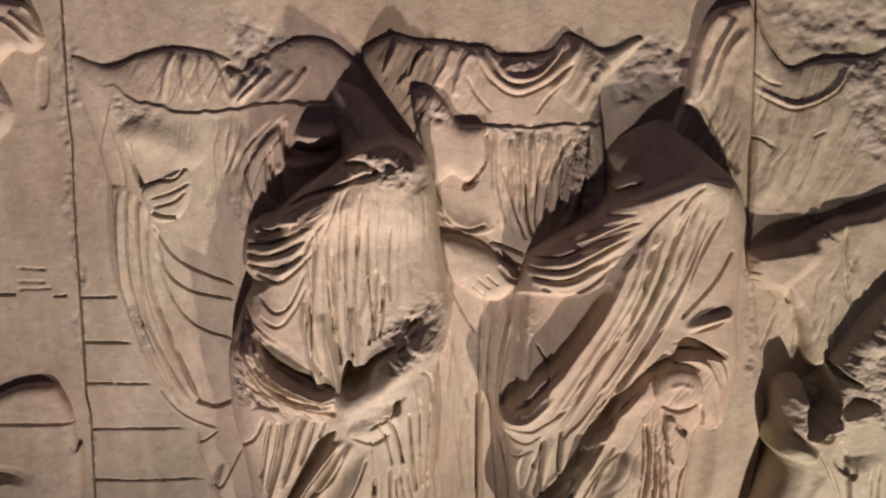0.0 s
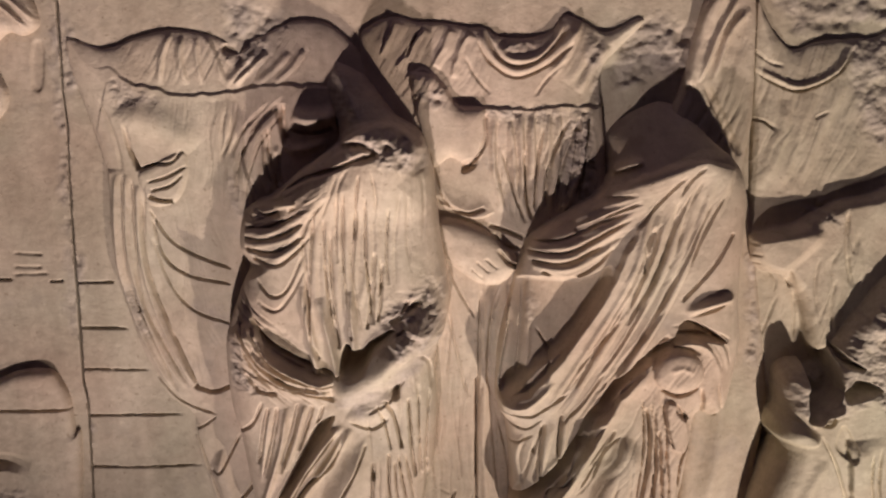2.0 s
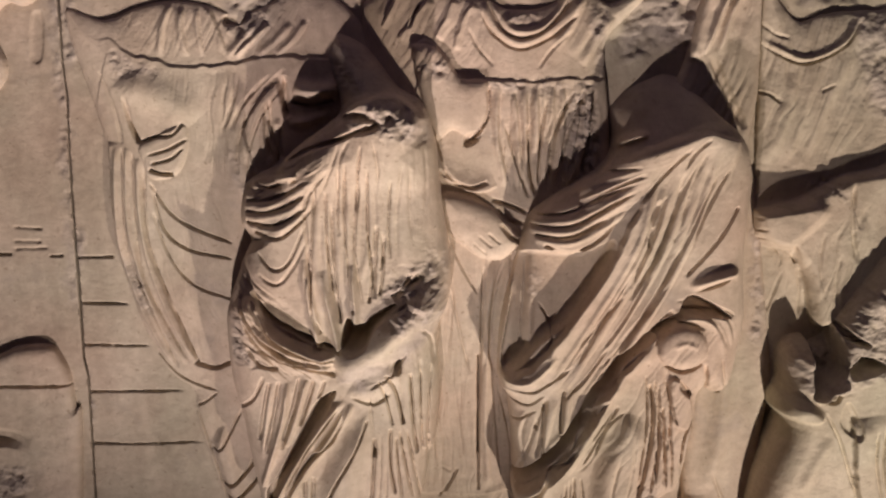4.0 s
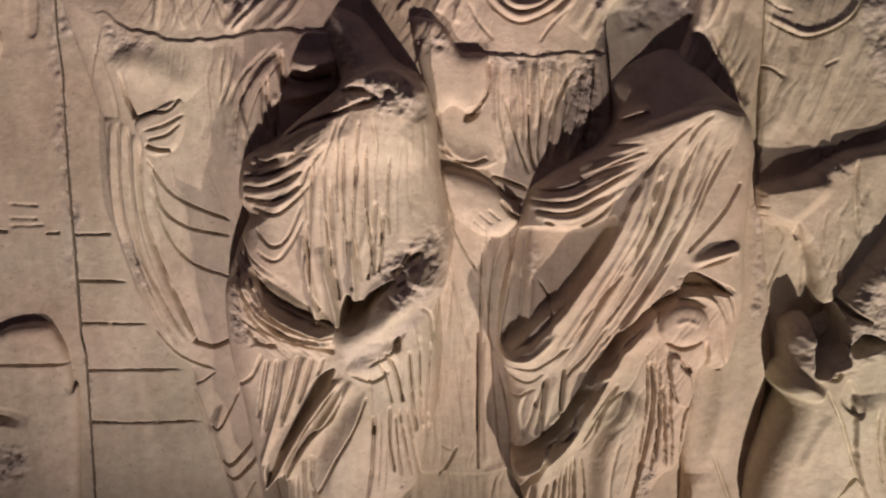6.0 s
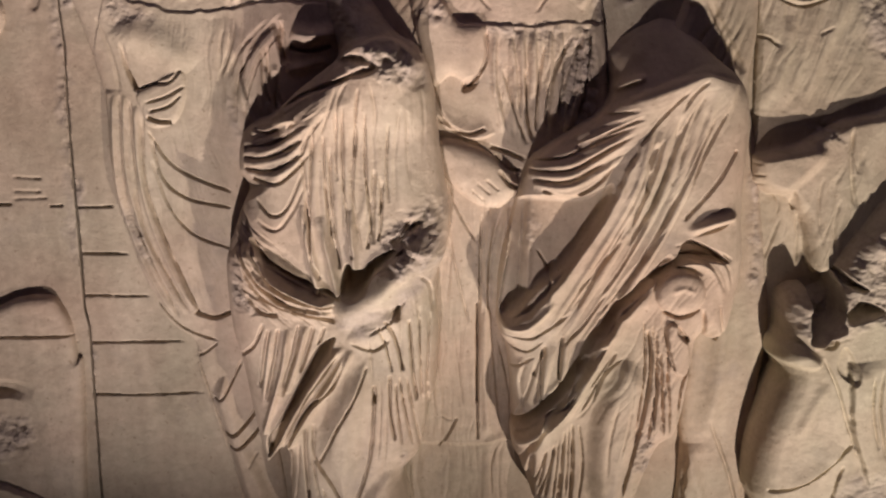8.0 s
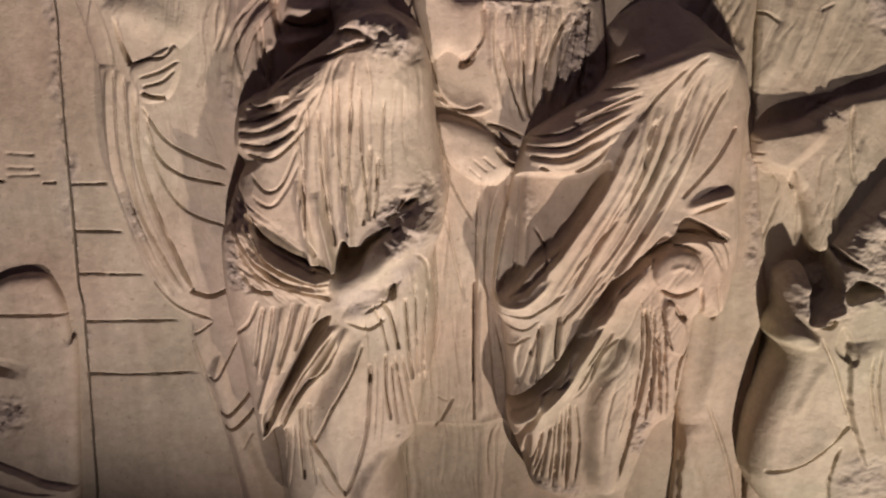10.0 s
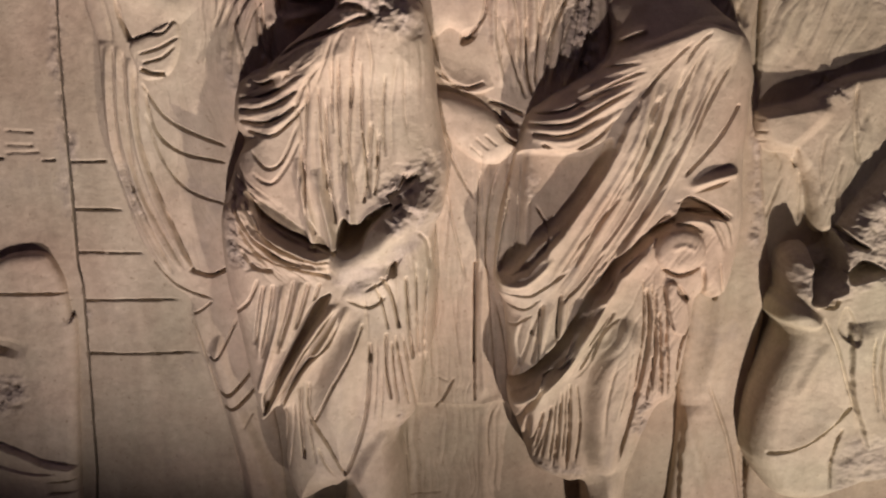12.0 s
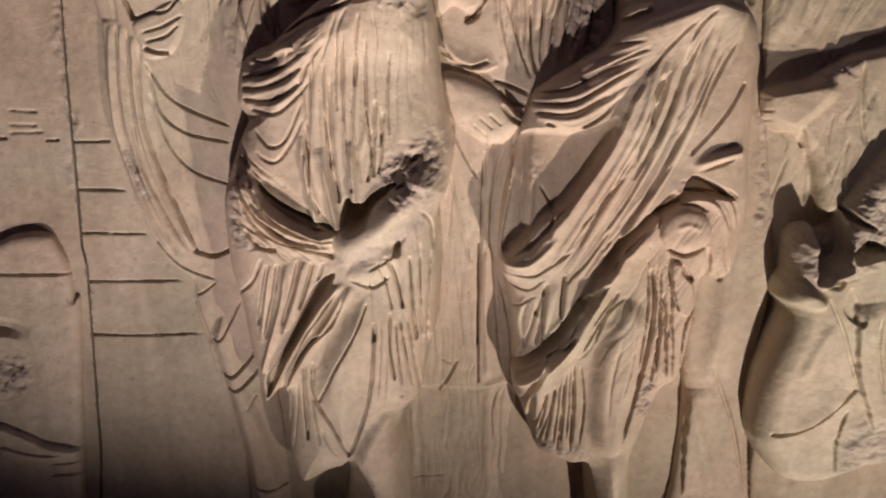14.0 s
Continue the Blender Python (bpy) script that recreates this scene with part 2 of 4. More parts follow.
        if kind == "slab":
            # the slab ends in a clean upright face along its outline
            gz, gx = np.gradient(self.d, self.step)
            d = self.d
            out = np.where(np.abs(d) < 0.72 * self.step, -d, 0)
            keep = d > -0.72 * self.step
            cell = keep[:-1, :-1] & keep[1:, :-1] & keep[:-1, 1:] & keep[1:, 1:]
            return grid_mesh(self.x + out * gx, self.z + out * gz, self.h, cell, name, material, label, category, group, kind, self.broken)
        h = np.where(d > 0, self.h, self.h + d * steep)
        h = np.where(d > -0.018, h, -1)
        keep = h > floor
        h = np.maximum(h, floor - 0.02)
        cell = keep[:-1, :-1] | keep[1:, :-1] | keep[:-1, 1:] | keep[1:, 1:]
        return grid_mesh(self.x, self.z, h, cell, name, material, label, category, group, kind, self.broken)


def grid_mesh(x, z, h, cell, name, material, label, category, group="", kind="", broken=None):
    nz, nx = x.shape
    ids = np.arange(nz * nx).reshape(nz, nx)
    quads = np.stack([ids[:-1, :-1], ids[:-1, 1:], ids[1:, 1:], ids[1:, :-1]], -1)[cell]
    used, quads = np.unique(quads, return_inverse=True)
    quads = quads.reshape(-1, 4)
    co = np.stack([x.ravel()[used], WALL_Y - h.ravel()[used], z.ravel()[used]], -1)
    # a flat back and rim, so that the piece is solid
    e = np.concatenate([quads[:, [k, (k + 1) % 4]] for k in range(4)])
    key = np.sort(e, 1)
    _, first, times = np.unique(key[:, 0].astype(np.int64) * len(used) + key[:, 1], return_index=True, return_counts=True)
    rim = e[first[times == 1]]
    rim_v, inv = np.unique(rim, return_inverse=True)
    inv = inv.reshape(-1, 2)
    back = co[rim_v].copy()
    back[:, 1] = WALL_Y + (0.12 if kind == "slab" else 0.02)
    n = len(co)
    walls = np.stack([rim[:, 1], rim[:, 0], n + inv[:, 0], n + inv[:, 1]], -1)
    co, quads = np.concatenate([co, back]), np.concatenate([quads, walls])
    me = bpy.data.meshes.new(name)
    me.vertices.add(len(co))
    me.vertices.foreach_set("co", co.ravel())
    me.loops.add(quads.size)
    me.loops.foreach_set("vertex_index", quads.ravel().astype(np.int32))
    me.polygons.add(len(quads))
    me.polygons.foreach_set("loop_start", np.arange(0, quads.size, 4, dtype=np.int32))
    me.polygons.foreach_set("use_smooth", np.arange(len(quads)) < len(quads) - len(walls))
    me.update(calc_edges=True)
    worn = me.attributes.new("broken", "FLOAT", "POINT")
    worn.data.foreach_set("value", np.concatenate([broken.ravel()[used], np.zeros(len(back))]).clip(0, 1).astype(np.float32))
    me.materials.append(material)
    return tagged(new(name, me), label, category, group)


# ---- the room that closes the place ----
def slab_box(name, lo, hi, material, label):
    bm = bmesh.new()
    bmesh.ops.create_cube(bm, size=1)
    for v in bm.verts:
        v.co = [a + (b - a) * (c + 0.5) for a, b, c in zip(lo, hi, v.co)]
    me = bpy.data.meshes.new(name)
    bm.to_mesh(me)
    bm.free()
    me.materials.append(material)
    return tagged(new(name, me), label, "", "", "structure")


slab_box("floor", (-4, -4, -0.2), (4, 2.2, 0), FLOOR_STONE, "dim stone museum floor")
slab_box("ceiling", (-4, -4, 6.5), (4, 2.2, 6.7), ROOM_PAINT, "pale painted museum ceiling")
# blackened so that the slab joints read as deep shade
slab_box("wall_north", (-4, 1.96, 0), (4, 2.2, 6.5), JOINT_SHADE, "museum wall behind the stone slabs, blackened as shade in the joints")
slab_box("wall_south", (-4, -4.2, 0), (4, -4, 6.5), ROOM_PAINT, "pale painted museum wall")
slab_box("wall_west", (-4.2, -4, 0), (-4, 2.2, 6.5), ROOM_PAINT, "pale painted museum wall")
slab_box("wall_east", (4, -4, 0), (4.2, 2.2, 6.5), ROOM_PAINT, "pale painted museum wall")


# ---- the slabs ----
SLABS = "marble slabs side by side"


def slab(outline, seed, label):
    s = Carving(outline, 0.0, 0.0, 10, step=0.0032, closed=False, seed=seed)
    s.wear(1.5)
    return s


left = slab([(-1500, 1500), *[(-1059, 1483), (-1015, 1801), (-990, 2128), (-973, 2379)], *[(-979, 2434), (-965, 2662), (-954, 2848), (-943, 2996), (-932, 3124), (-932, 3208), (-926, 3303), (-923, 3382), (-917, 3460), (-903, 3610)], (-1500, 3670)], 2, "")
for line in ([(-1227, 2722), (-1126, 2722)], [(-1027, 2717), (-992, 2719)], [(-1319, 2332), (-1163, 2336), (-1003, 2336)], [(-1178, 2179), (-1033, 2176)]):
    left.groove(line, 4, 14, (0, 0.1))
for line in ([(-1113, 2795), (-1037, 2790)], [(-1118, 2758), (-1044, 2756)], [(-1121, 2737), (-1029, 2739)]):
    left.groove(line, 5, 7, (0.1, 0.1))
left.hollow([(-989, 3316), (-962, 3313), (-978, 3213), (-1005, 3216)], 5, 10)
left.rough([(-923, 3460), (-916, 3303), (-933, 3054), (-948, 2817), (-959, 2598), (-1005, 2598), (-977, 2908), (-951, 3303), (-947, 3434)], 5)
for patch in ([(-961, 3222), (-920, 3215), (-926, 3110), (-968, 3117)], [(-969, 3054), (-933, 3054), (-948, 2878), (-982, 2893)]):
    left.rough(patch, 7, 0.02)
left.mesh("relief_slab", SLAB_STONE, "weathered cream marble slab with incised block joints", "marble slab", SLABS, kind="slab")

middle = slab([*[(-1050, 1483), (-1006, 1801), (-984, 2128), (-966, 2379)], *[(-970, 2434), (-956, 2662), (-947, 2848), (-937, 2996), (-926, 3124), (-927, 3208), (-919, 3303), (-914, 3382), (-909, 3460), (-895, 3610)], *[(732, 3610), (744, 3460), (759, 3249), (771, 3025), (790, 2833), (820, 2598), (853, 2366)], *[(848, 2171), (860, 1997), (887, 1776), (928, 1500)]], 3, "")
for line in ([(-954, 2714), (-859, 2716)], [(-963, 2589), (-836, 2587)], [(-968, 2471), (-793, 2467)], [(-979, 2332), (-850, 2334), (-712, 2337)], [(-988, 2175), (-830, 2174), (-671, 2181)]):
    middle.groove(line, 4, 14, (0, 0.12))
middle.rough([(-917, 3382), (-858, 3329), (-836, 3276), (-902, 3194), (-928, 3208)], 8)
middle.rough([(-520, 3434), (-413, 3408), (-360, 3382), (-419, 3316), (-501, 3316), (-526, 3356)], 9)
middle.rough([(446, 3369), (568, 3382), (628, 3316), (625, 3194), (511, 3222), (428, 3208), (410, 3276)], 14, 0.03)
middle.rough([(-946, 3068), (-924, 3068), (-947, 2802), (-963, 2787)], 8, 0.015)
middle.rough([(766, 2598), (838, 2630), (883, 2434), (869, 2332), (797, 2434)], 8)
for patch in ([(-950, 3124), (-918, 3117), (-924, 3010), (-954, 3003)], [(-957, 2802), (-928, 2795), (-937, 2662), (-968, 2654)], [(761, 2802), (820, 2802), (856, 2598), (796, 2598)], [(-982, 2330), (-954, 2330), (-962, 2231), (-993, 2231)]):
    middle.rough(patch, 8, 0.02)
middle.mesh("relief_slab", SLAB_STONE, "weathered cream marble slab with incised block joints and broken edges", "marble slab", SLABS, kind="slab")

right = slab([*[(940, 1500)], (1500, 1500), (1500, 3670), *[(739, 3610), (749, 3460), (765, 3249), (776, 3025), (796, 2833), (829, 2598), (862, 2366)], *[(859, 2171), (871, 1997), (899, 1776)]], 4, "")
right.rough([(757, 3460), (1058, 3460), (1173, 3356), (983, 3343), (876, 3316), (816, 3356)], 14, 0.035)
right.mesh("relief_slab", SLAB_STONE_OCHRE, "weathered cream marble slab with a chipped upper part", "marble slab", SLABS, kind="slab")

# ---- the carved figures, back to front ----
FIGURES = "carved figures of the relief"

# the headless attendant with a hanging mantle
a = Carving([(-904, 3329), (-867, 3321), (-821, 3305), (-779, 3313), (-736, 3332), (-659, 3348), (-592, 3344), (-545, 3332), (-491, 3313), (-428, 3336), (-345, 3369), (-251, 3349), (-172, 3222), (-208, 2910), (-337, 2603), (-468, 2406), (-495, 2170), (-464, 1924), (-456, 1659), (-450, 1478), (-579, 1476), (-580, 1697), (-604, 1904), (-630, 2031), (-661, 2169), (-682, 2270), (-682, 2339), (-746, 2398), (-794, 2506), (-826, 2635), (-846, 2729), (-850, 2851), (-844, 3012), (-873, 3153), (-901, 3263)], 0.001, 0.022, 110, seed=11)
a.lip([(-840, 3263), (-793, 3261), (-749, 3226), (-688, 3215), (-652, 3199), (-553, 3202), (-484, 3210), (-415, 3223), (-333, 3218)], 170, 6, (0.3, 0.0), 5)
a.folds([(-650, 3335), (-672, 3276), (-681, 3223)], [(-563, 3331), (-540, 3276), (-524, 3223)], 4, 12, 7)
a.folds([(-465, 3290), (-501, 3257), (-531, 3217)], [(-329, 3303), (-358, 3263), (-415, 3223)], 4, 14, 9)
a.ridge([(-770, 3177), (-740, 3143), (-667, 3116), (-616, 3060)], 60, 16)
a.body([(-754, 3004), (-712, 3028), (-638, 3058), (-630, 3018), (-644, 2969), (-673, 2932), (-728, 2923), (-746, 2956)], 10, 18)
for line in ([(-758, 3014), (-712, 3028), (-667, 3034), (-638, 3065)], [(-735, 2984), (-682, 2998), (-631, 3025)], [(-729, 2962), (-678, 2975), (-642, 3004)]):
    a.groove(line, 6, 10)
a.groove([(-735, 2949), (-707, 2938), (-674, 2937)], 9, 18, (0.1, 0.1))
a.groove([(-776, 3130), (-772, 3070), (-753, 3014)], 10, 20, (0.5, 0.02))
a.groove([(-835, 3188), (-805, 3097), (-798, 3010)], 7, 6)
a.lip([(-839, 2714), (-841, 2863), (-839, 3016)], 40, 7, (0.2, 0.05), 4)
for line in ([(-814, 3003), (-830, 2863), (-829, 2718), (-791, 2567), (-727, 2416)], [(-787, 3003), (-803, 2850), (-793, 2699), (-752, 2544), (-694, 2423)], [(-762, 2976), (-771, 2824), (-756, 2678), (-711, 2533), (-668, 2435)]):
    a.ridge(line, 9, 8, (0.05, 0.1))
for line in ([(-799, 3003), (-810, 2866), (-815, 2719), (-769, 2572), (-713, 2410)], [(-776, 2990), (-783, 2840), (-782, 2674), (-729, 2527), (-681, 2427)]):
    a.groove(line, 6, 9, (0.05, 0.1))
a.groove([(-749, 2956), (-762, 2808), (-741, 2677), (-697, 2540), (-657, 2424)], 8, 15, (0.15, 0.02))
a.rough([(-838, 2717), (-797, 2708), (-777, 2617), (-758, 2553), (-789, 2559), (-830, 2639)], 6, 0.012)
a.groove([(-738, 2915), (-698, 2839), (-630, 2793), (-541, 2758)], 6, 11, (0.1, 0.1))
a.groove([(-733, 2895), (-716, 2796), (-657, 2741), (-544, 2716)], 6, 14, (0.1, 0.1))
a.groove([(-737, 2839), (-707, 2722), (-648, 2643), (-541, 2603)], 5, 9, (0.1, 0.15))
a.groove([(-669, 2430), (-648, 2421), (-599, 2417), (-490, 2473)], 9, 20, (0.05, 0.1))
a.groove([(-840, 2670), (-794, 2499), (-732, 2404), (-682, 2367), (-610, 2346)], 6, 10, (0.2, 0.1))
a.groove([(-423, 3117), (-424, 3048), (-410, 2959)], 9, 18, (0.2, 0.05))
a.groove([(-388, 3177), (-450, 3117), (-501, 3032), (-515, 2932)], 7, 8)
a.groove([(-529, 3156), (-539, 3073), (-537, 2974)], 6, 5)
a.groove([(-473, 3176), (-483, 3116), (-482, 3007)], 6, 6)
a.folds([(-491, 3061), (-479, 2992), (-461, 2929)], [(-392, 3075), (-411, 3004), (-427, 2949)], 3, 12, 7)
a.groove([(-433, 3109), (-435, 3018), (-413, 2962)], 8, 14)
for line in ([(-380, 3190), (-452, 3129), (-499, 3046), (-517, 2990)], [(-415, 3177), (-488, 3109), (-520, 3046)], [(-389, 3150), (-446, 3081), (-482, 2990), (-488, 2933)], [(-497, 3177), (-512, 3116), (-541, 3046)]):
    a.groove(line, 8, 8)
a.ridge([(-403, 3143), (-463, 3074), (-491, 2962)], 24, 10)
a.groove([(-408, 3060), (-408, 3004), (-399, 2969)], 12, 14)
a.swell([(-599, 3062), (-548, 3191), (-382, 3244), (-194, 3224), (-185, 3062), (-314, 2949), (-404, 2833), (-546, 2833)], 12, 110)
a.ridge([(-362, 3152), (-323, 3139), (-241, 3151)], 24, 20, (0.35, 0.3))
a.groove([(-395, 3177), (-384, 3116), (-373, 3074)], 14, 16)
a.groove([(-699, 2364), (-671, 2259), (-632, 2090), (-611, 1975), (-583, 1820), (-577, 1647)], 7, 12, (0.1, 0))
a.groove([(-682, 2300), (-659, 2305), (-614, 2340)], 5, 9)
a.groove([(-643, 2177), (-619, 2171), (-593, 2211), (-553, 2291)], 6, 12, (0.1, 0.2))
a.groove([(-625, 2068), (-590, 2063), (-551, 2101), (-513, 2161)], 9, 16, (0.05, 0.25))
a.groove([(-622, 2024), (-585, 2019), (-544, 2051), (-508, 2101)], 8, 14, (0.05, 0.2))
a.groove([(-559, 1955), (-544, 1984), (-531, 2005)], 5, 6)
a.swell([(-601, 2244), (-571, 2144), (-543, 2005), (-497, 1861), (-469, 1652), (-561, 1651), (-581, 1823), (-614, 2005), (-646, 2177)], 16, 30)
a.groove([(-571, 1706), (-517, 1694), (-454, 1708)], 6, 9)
a.lip([(-447, 1824), (-458, 1952), (-497, 2093), (-532, 2245), (-547, 2342)], 60, 8)
a.rough([(-801, 3263), (-712, 3210), (-688, 3177), (-774, 3143), (-809, 3197)], 9)
a.rough([(-537, 3004), (-499, 2947), (-488, 2889), (-543, 2918)], 10)
a.rough([(-546, 3335), (-437, 3342), (-355, 3368), (-413, 3289), (-497, 3263), (-536, 3289)], 12, 0.022)
a.streaks([(-815, 3018), (-733, 3004), (-640, 2947), (-518, 2875), (-550, 2618), (-577, 2458), (-701, 2409), (-792, 2554), (-828, 2771)], 100, 1.6, 0.03, 12)
a.streaks([(-660, 3190), (-414, 3204), (-390, 3129), (-487, 2918), (-571, 2918), (-634, 3018)], 85, 2.2, 0.025, 10)
a.streaks([(-758, 3329), (-516, 3329), (-327, 3342), (-305, 3237), (-525, 3210), (-742, 3230)], 60, 1.8, 0.03)
a.groove([(-383, 3176), (-389, 3115), (-384, 3073)], 10, 22, (0.2, 0.2))
a.groove([(-371, 3113), (-323, 3105), (-267, 3118)], 9, 24, (0.2, 0.2))
a.ridge([(-362, 3150), (-308, 3136), (-252, 3146)], 26, 20, (0.3, 0.3))
a.ridge([(-380, 3060), (-324, 3071), (-275, 3088)], 16, 14, (0.3, 0.3))
a.hollow([(-527, 3313), (-465, 3324), (-470, 3300), (-519, 3289)], 14, 10)
a.wear(1.3)
a.mesh("carved_figure", FIGURE_STONE, "headless marble relief figure with a hanging mantle over the arm", "statue", FIGURES)

# the headless man in the middle, seen behind the two front figures
c = Carving([(-197, 3316), (-169, 3358), (-114, 3379), (-60, 3366), (8, 3363), (63, 3353), (106, 3350), (138, 3332), (199, 3327), (260, 3342), (293, 3379), (341, 3366), (397, 3340), (463, 3371), (484, 3363), (433, 3309), (389, 3256), (392, 3174), (408, 3055), (412, 2940), (376, 2790), (271, 2406), (277, 2235), (228, 2070), (206, 2000), (192, 1624), (204, 1503), (-251, 1500), (-136, 2103), (-98, 2440), (-121, 2910), (-174, 3126)], 0.002, 0.026, 120, seed=12)
c.lip([(-93, 3240), (-46, 3261), (-5, 3234), (22, 3190), (52, 3167), (118, 3167), (200, 3162), (295, 3170), (377, 3167)], 220, 6, (0.05, 0.0), 5)
c.ridge([(91, 3341), (118, 3290), (177, 3250), (244, 3274), (296, 3316), (328, 3354)], 15, 8, (0.1, 0.1))
c.ridge([(117, 3339), (156, 3283), (217, 3279), (269, 3316), (290, 3367)], 12, 8, (0.1, 0.1))
c.groove([(104, 3344), (136, 3283), (184, 3261), (244, 3283), (304, 3354)], 8, 9, (0.1, 0.1))
c.groove([(88, 3322), (119, 3270), (181, 3237), (258, 3266), (316, 3316)], 7, 8, (0.1, 0.1))
c.groove([(59, 3283), (83, 3237), (120, 3197)], 6, 7)
c.groove([(304, 3276), (259, 3237), (226, 3190)], 6, 7)
c.folds([(327, 3361), (304, 3290), (265, 3237)], [(411, 3303), (373, 3250), (349, 3197)], 3, 18, 9)
c.rough([(348, 3341), (388, 3341), (397, 3177), (363, 3177), (339, 3263)], 9, 0.02)
c.body([(-75, 3235), (-29, 3244), (8, 3218), (42, 3169), (103, 3161), (107, 3077), (77, 3022), (22, 3047), (-26, 3022), (-53, 3118)], 22, 40)
c.rough([(-66, 3205), (8, 3205), (1, 3165), (-53, 3169)], 8, 0.014)
c.groove([(106, 3151), (104, 3077), (64, 3015)], 8, 16, (0.1, 0.1))
c.hollow([(52, 3035), (91, 3047), (80, 3015), (50, 3005)], 14, 10)
c.folds([(131, 3144), (140, 3034), (163, 2906)], [(363, 3151), (355, 3020), (318, 2906)], 8, 14, 10)
c.groove([(149, 3062), (184, 2949), (214, 2877)], 7, 10)
c.groove([(336, 3144), (328, 3020), (304, 2921)], 10, 14)
c.groove([(302, 3130), (265, 3020), (255, 2921)], 8, 12)
c.rough([(322, 3144), (377, 3144), (392, 2978), (331, 2935), (313, 3034)], 9, 0.014)
c.rough([(117, 3164), (362, 3168), (363, 3137), (131, 3133)], 7, 0.012)
c.groove([(-13, 2949), (23, 2921), (65, 2903), (110, 2918)], 9, 16)
c.groove([(-33, 3062), (-6, 2964), (22, 2923)], 7, 10)
c.body([(-13, 2884), (22, 2892), (106, 2863), (184, 2798), (190, 2753), (137, 2716), (79, 2731), (23, 2776), (-6, 2827)], 34, 45)
for line in ([(131, 2851), (162, 2815), (204, 2812)], [(141, 2815), (170, 2779), (212, 2760)], [(116, 2873), (161, 2858), (210, 2837)]):
    c.groove(line, 9, 16)
for line in ([(86, 2786), (121, 2754)], [(72, 2768), (107, 2734)], [(109, 2793), (142, 2764)]):
    c.groove(line, 5, 6)
c.lip([(134, 2904), (78, 2889), (8, 2922), (-19, 2946)], 40, 16, (0.2, 0.0))
c.ridge([(127, 2714), (112, 2543), (112, 2364), (112, 2260), (123, 2060)], 16, 9, (0.1, 0.05))
c.ridge([(175, 2714), (148, 2590), (143, 2463), (161, 2331)], 14, 9, (0.1, 0.1))
c.groove([(127, 2415), (142, 2256), (162, 2055)], 6, 7)
c.groove([(148, 2352), (182, 2190), (186, 2055)], 6, 8)
c.groove([(-24, 2399), (-32, 2255), (-25, 2122)], 6, 7)
c.groove([(21, 2414), (36, 2288), (52, 2156)], 5, 4)
c.groove([(-9, 2122), (22, 2105)], 5, 4)
c.groove([(100, 2698), (98, 2543), (94, 2364), (91, 2160)], 6, 17, (0.1, 0.0))
c.groove([(91, 2449), (92, 2260), (95, 2042)], 7, 19, (0, 0.05))
c.groove([(153, 2714), (129, 2621), (121, 2463), (137, 2397)], 8, 12)
c.groove([(9, 2774), (52, 2683), (89, 2621)], 6, 8)
c.groove([(16, 2637), (39, 2527), (69, 2397)], 6, 8)
c.hollow([(-111, 2018), (-41, 2036), (100, 2030), (186, 2037), (210, 1914), (245, 1691), (243, 1494), (-145, 1491), (-156, 1764)], 16, 20)
c.groove([(37, 2118), (14, 2066), (-17, 2013)], 7, 12)
c.groove([(148, 2014), (134, 1943), (139, 1853)], 6, 6)
c.groove([(-136, 1977), (-103, 1851), (-109, 1681)], 8, 9)
c.groove([(-108, 1729), (7, 1740)], 5, 5)
c.streaks([(110, 3151), (376, 3151), (388, 2921), (221, 2877), (135, 2906)], 88, 4, 0.022)
c.streaks([(-20, 2714), (196, 2729), (180, 2160), (185, 2043), (-56, 2041)], 91, 3, 0.03, 12)
c.streaks([(-165, 3354), (88, 3341), (117, 3177), (-115, 3177)], 62, 2, 0.03)
c.streaks([(-104, 2013), (196, 2015), (252, 1527), (-145, 1523)], 90, 3, 0.04, 12)
for line in ([(366, 3144), (357, 3034), (335, 2921)], [(341, 3144), (302, 3034), (282, 2932)], [(317, 3141), (274, 3048), (259, 2918)], [(248, 3117), (237, 3020), (234, 2906)], [(201, 3062), (211, 2964), (228, 2884)]):
    c.groove(line, 7, 14)
c.rough([(295, 3130), (379, 3144), (397, 2921), (318, 2906), (282, 2949)], 5, 0.01)
c.rough([(101, 3344), (155, 3329), (235, 3323), (275, 3348), (270, 3305), (196, 3290), (129, 3300)], 7, 0.015)
c.lip([(-152, 3289), (-127, 3335), (-113, 3370)], 24, 7, (0.1, 0.1), 6)
c.lip([(-115, 3263), (-66, 3322), (-46, 3355)], 26, 7, (0.1, 0.1), 6)
c.groove([(-84, 3283), (-70, 3316), (-57, 3335)], 6, 12)
c.lip([(-26, 3263), (1, 3316), (18, 3352)], 20, 7, (0.1, 0.1), 6)
c.lip([(19, 3236), (38, 3303), (65, 3345)], 24, 7, (0.1, 0.1), 6)
c.wear(1.3)
c.mesh("carved_figure", FIGURE_STONE, "headless marble relief figure in a tunic with a v-shaped neckline", "statue", FIGURES)

# the drapery behind the shoulder at the slab's edge
g = Carving([(616, 3381), (641, 3430), (690, 3448), (737, 3443), (753, 3303), (762, 3140), (755, 3014), (786, 2882), (841, 2606), (874, 2410), (878, 2328), (867, 2180), (871, 2025), (862, 1863), (898, 1674), (937, 1496), (639, 1493), (669, 1711), (674, 2006), (660, 2134), (652, 2606), (559, 3056), (593, 3249)], 0.010, 0.022, 30, seed=13)
g.lip([(579, 3210), (600, 3316), (619, 3380), (653, 3440)], 40, 18, (0.1, 0.1))
g.ridge([(694, 3418), (650, 3329), (619, 3224)], 10, 16)
g.ridge([(726, 3393), (677, 3329), (653, 3224)], 14, 14)
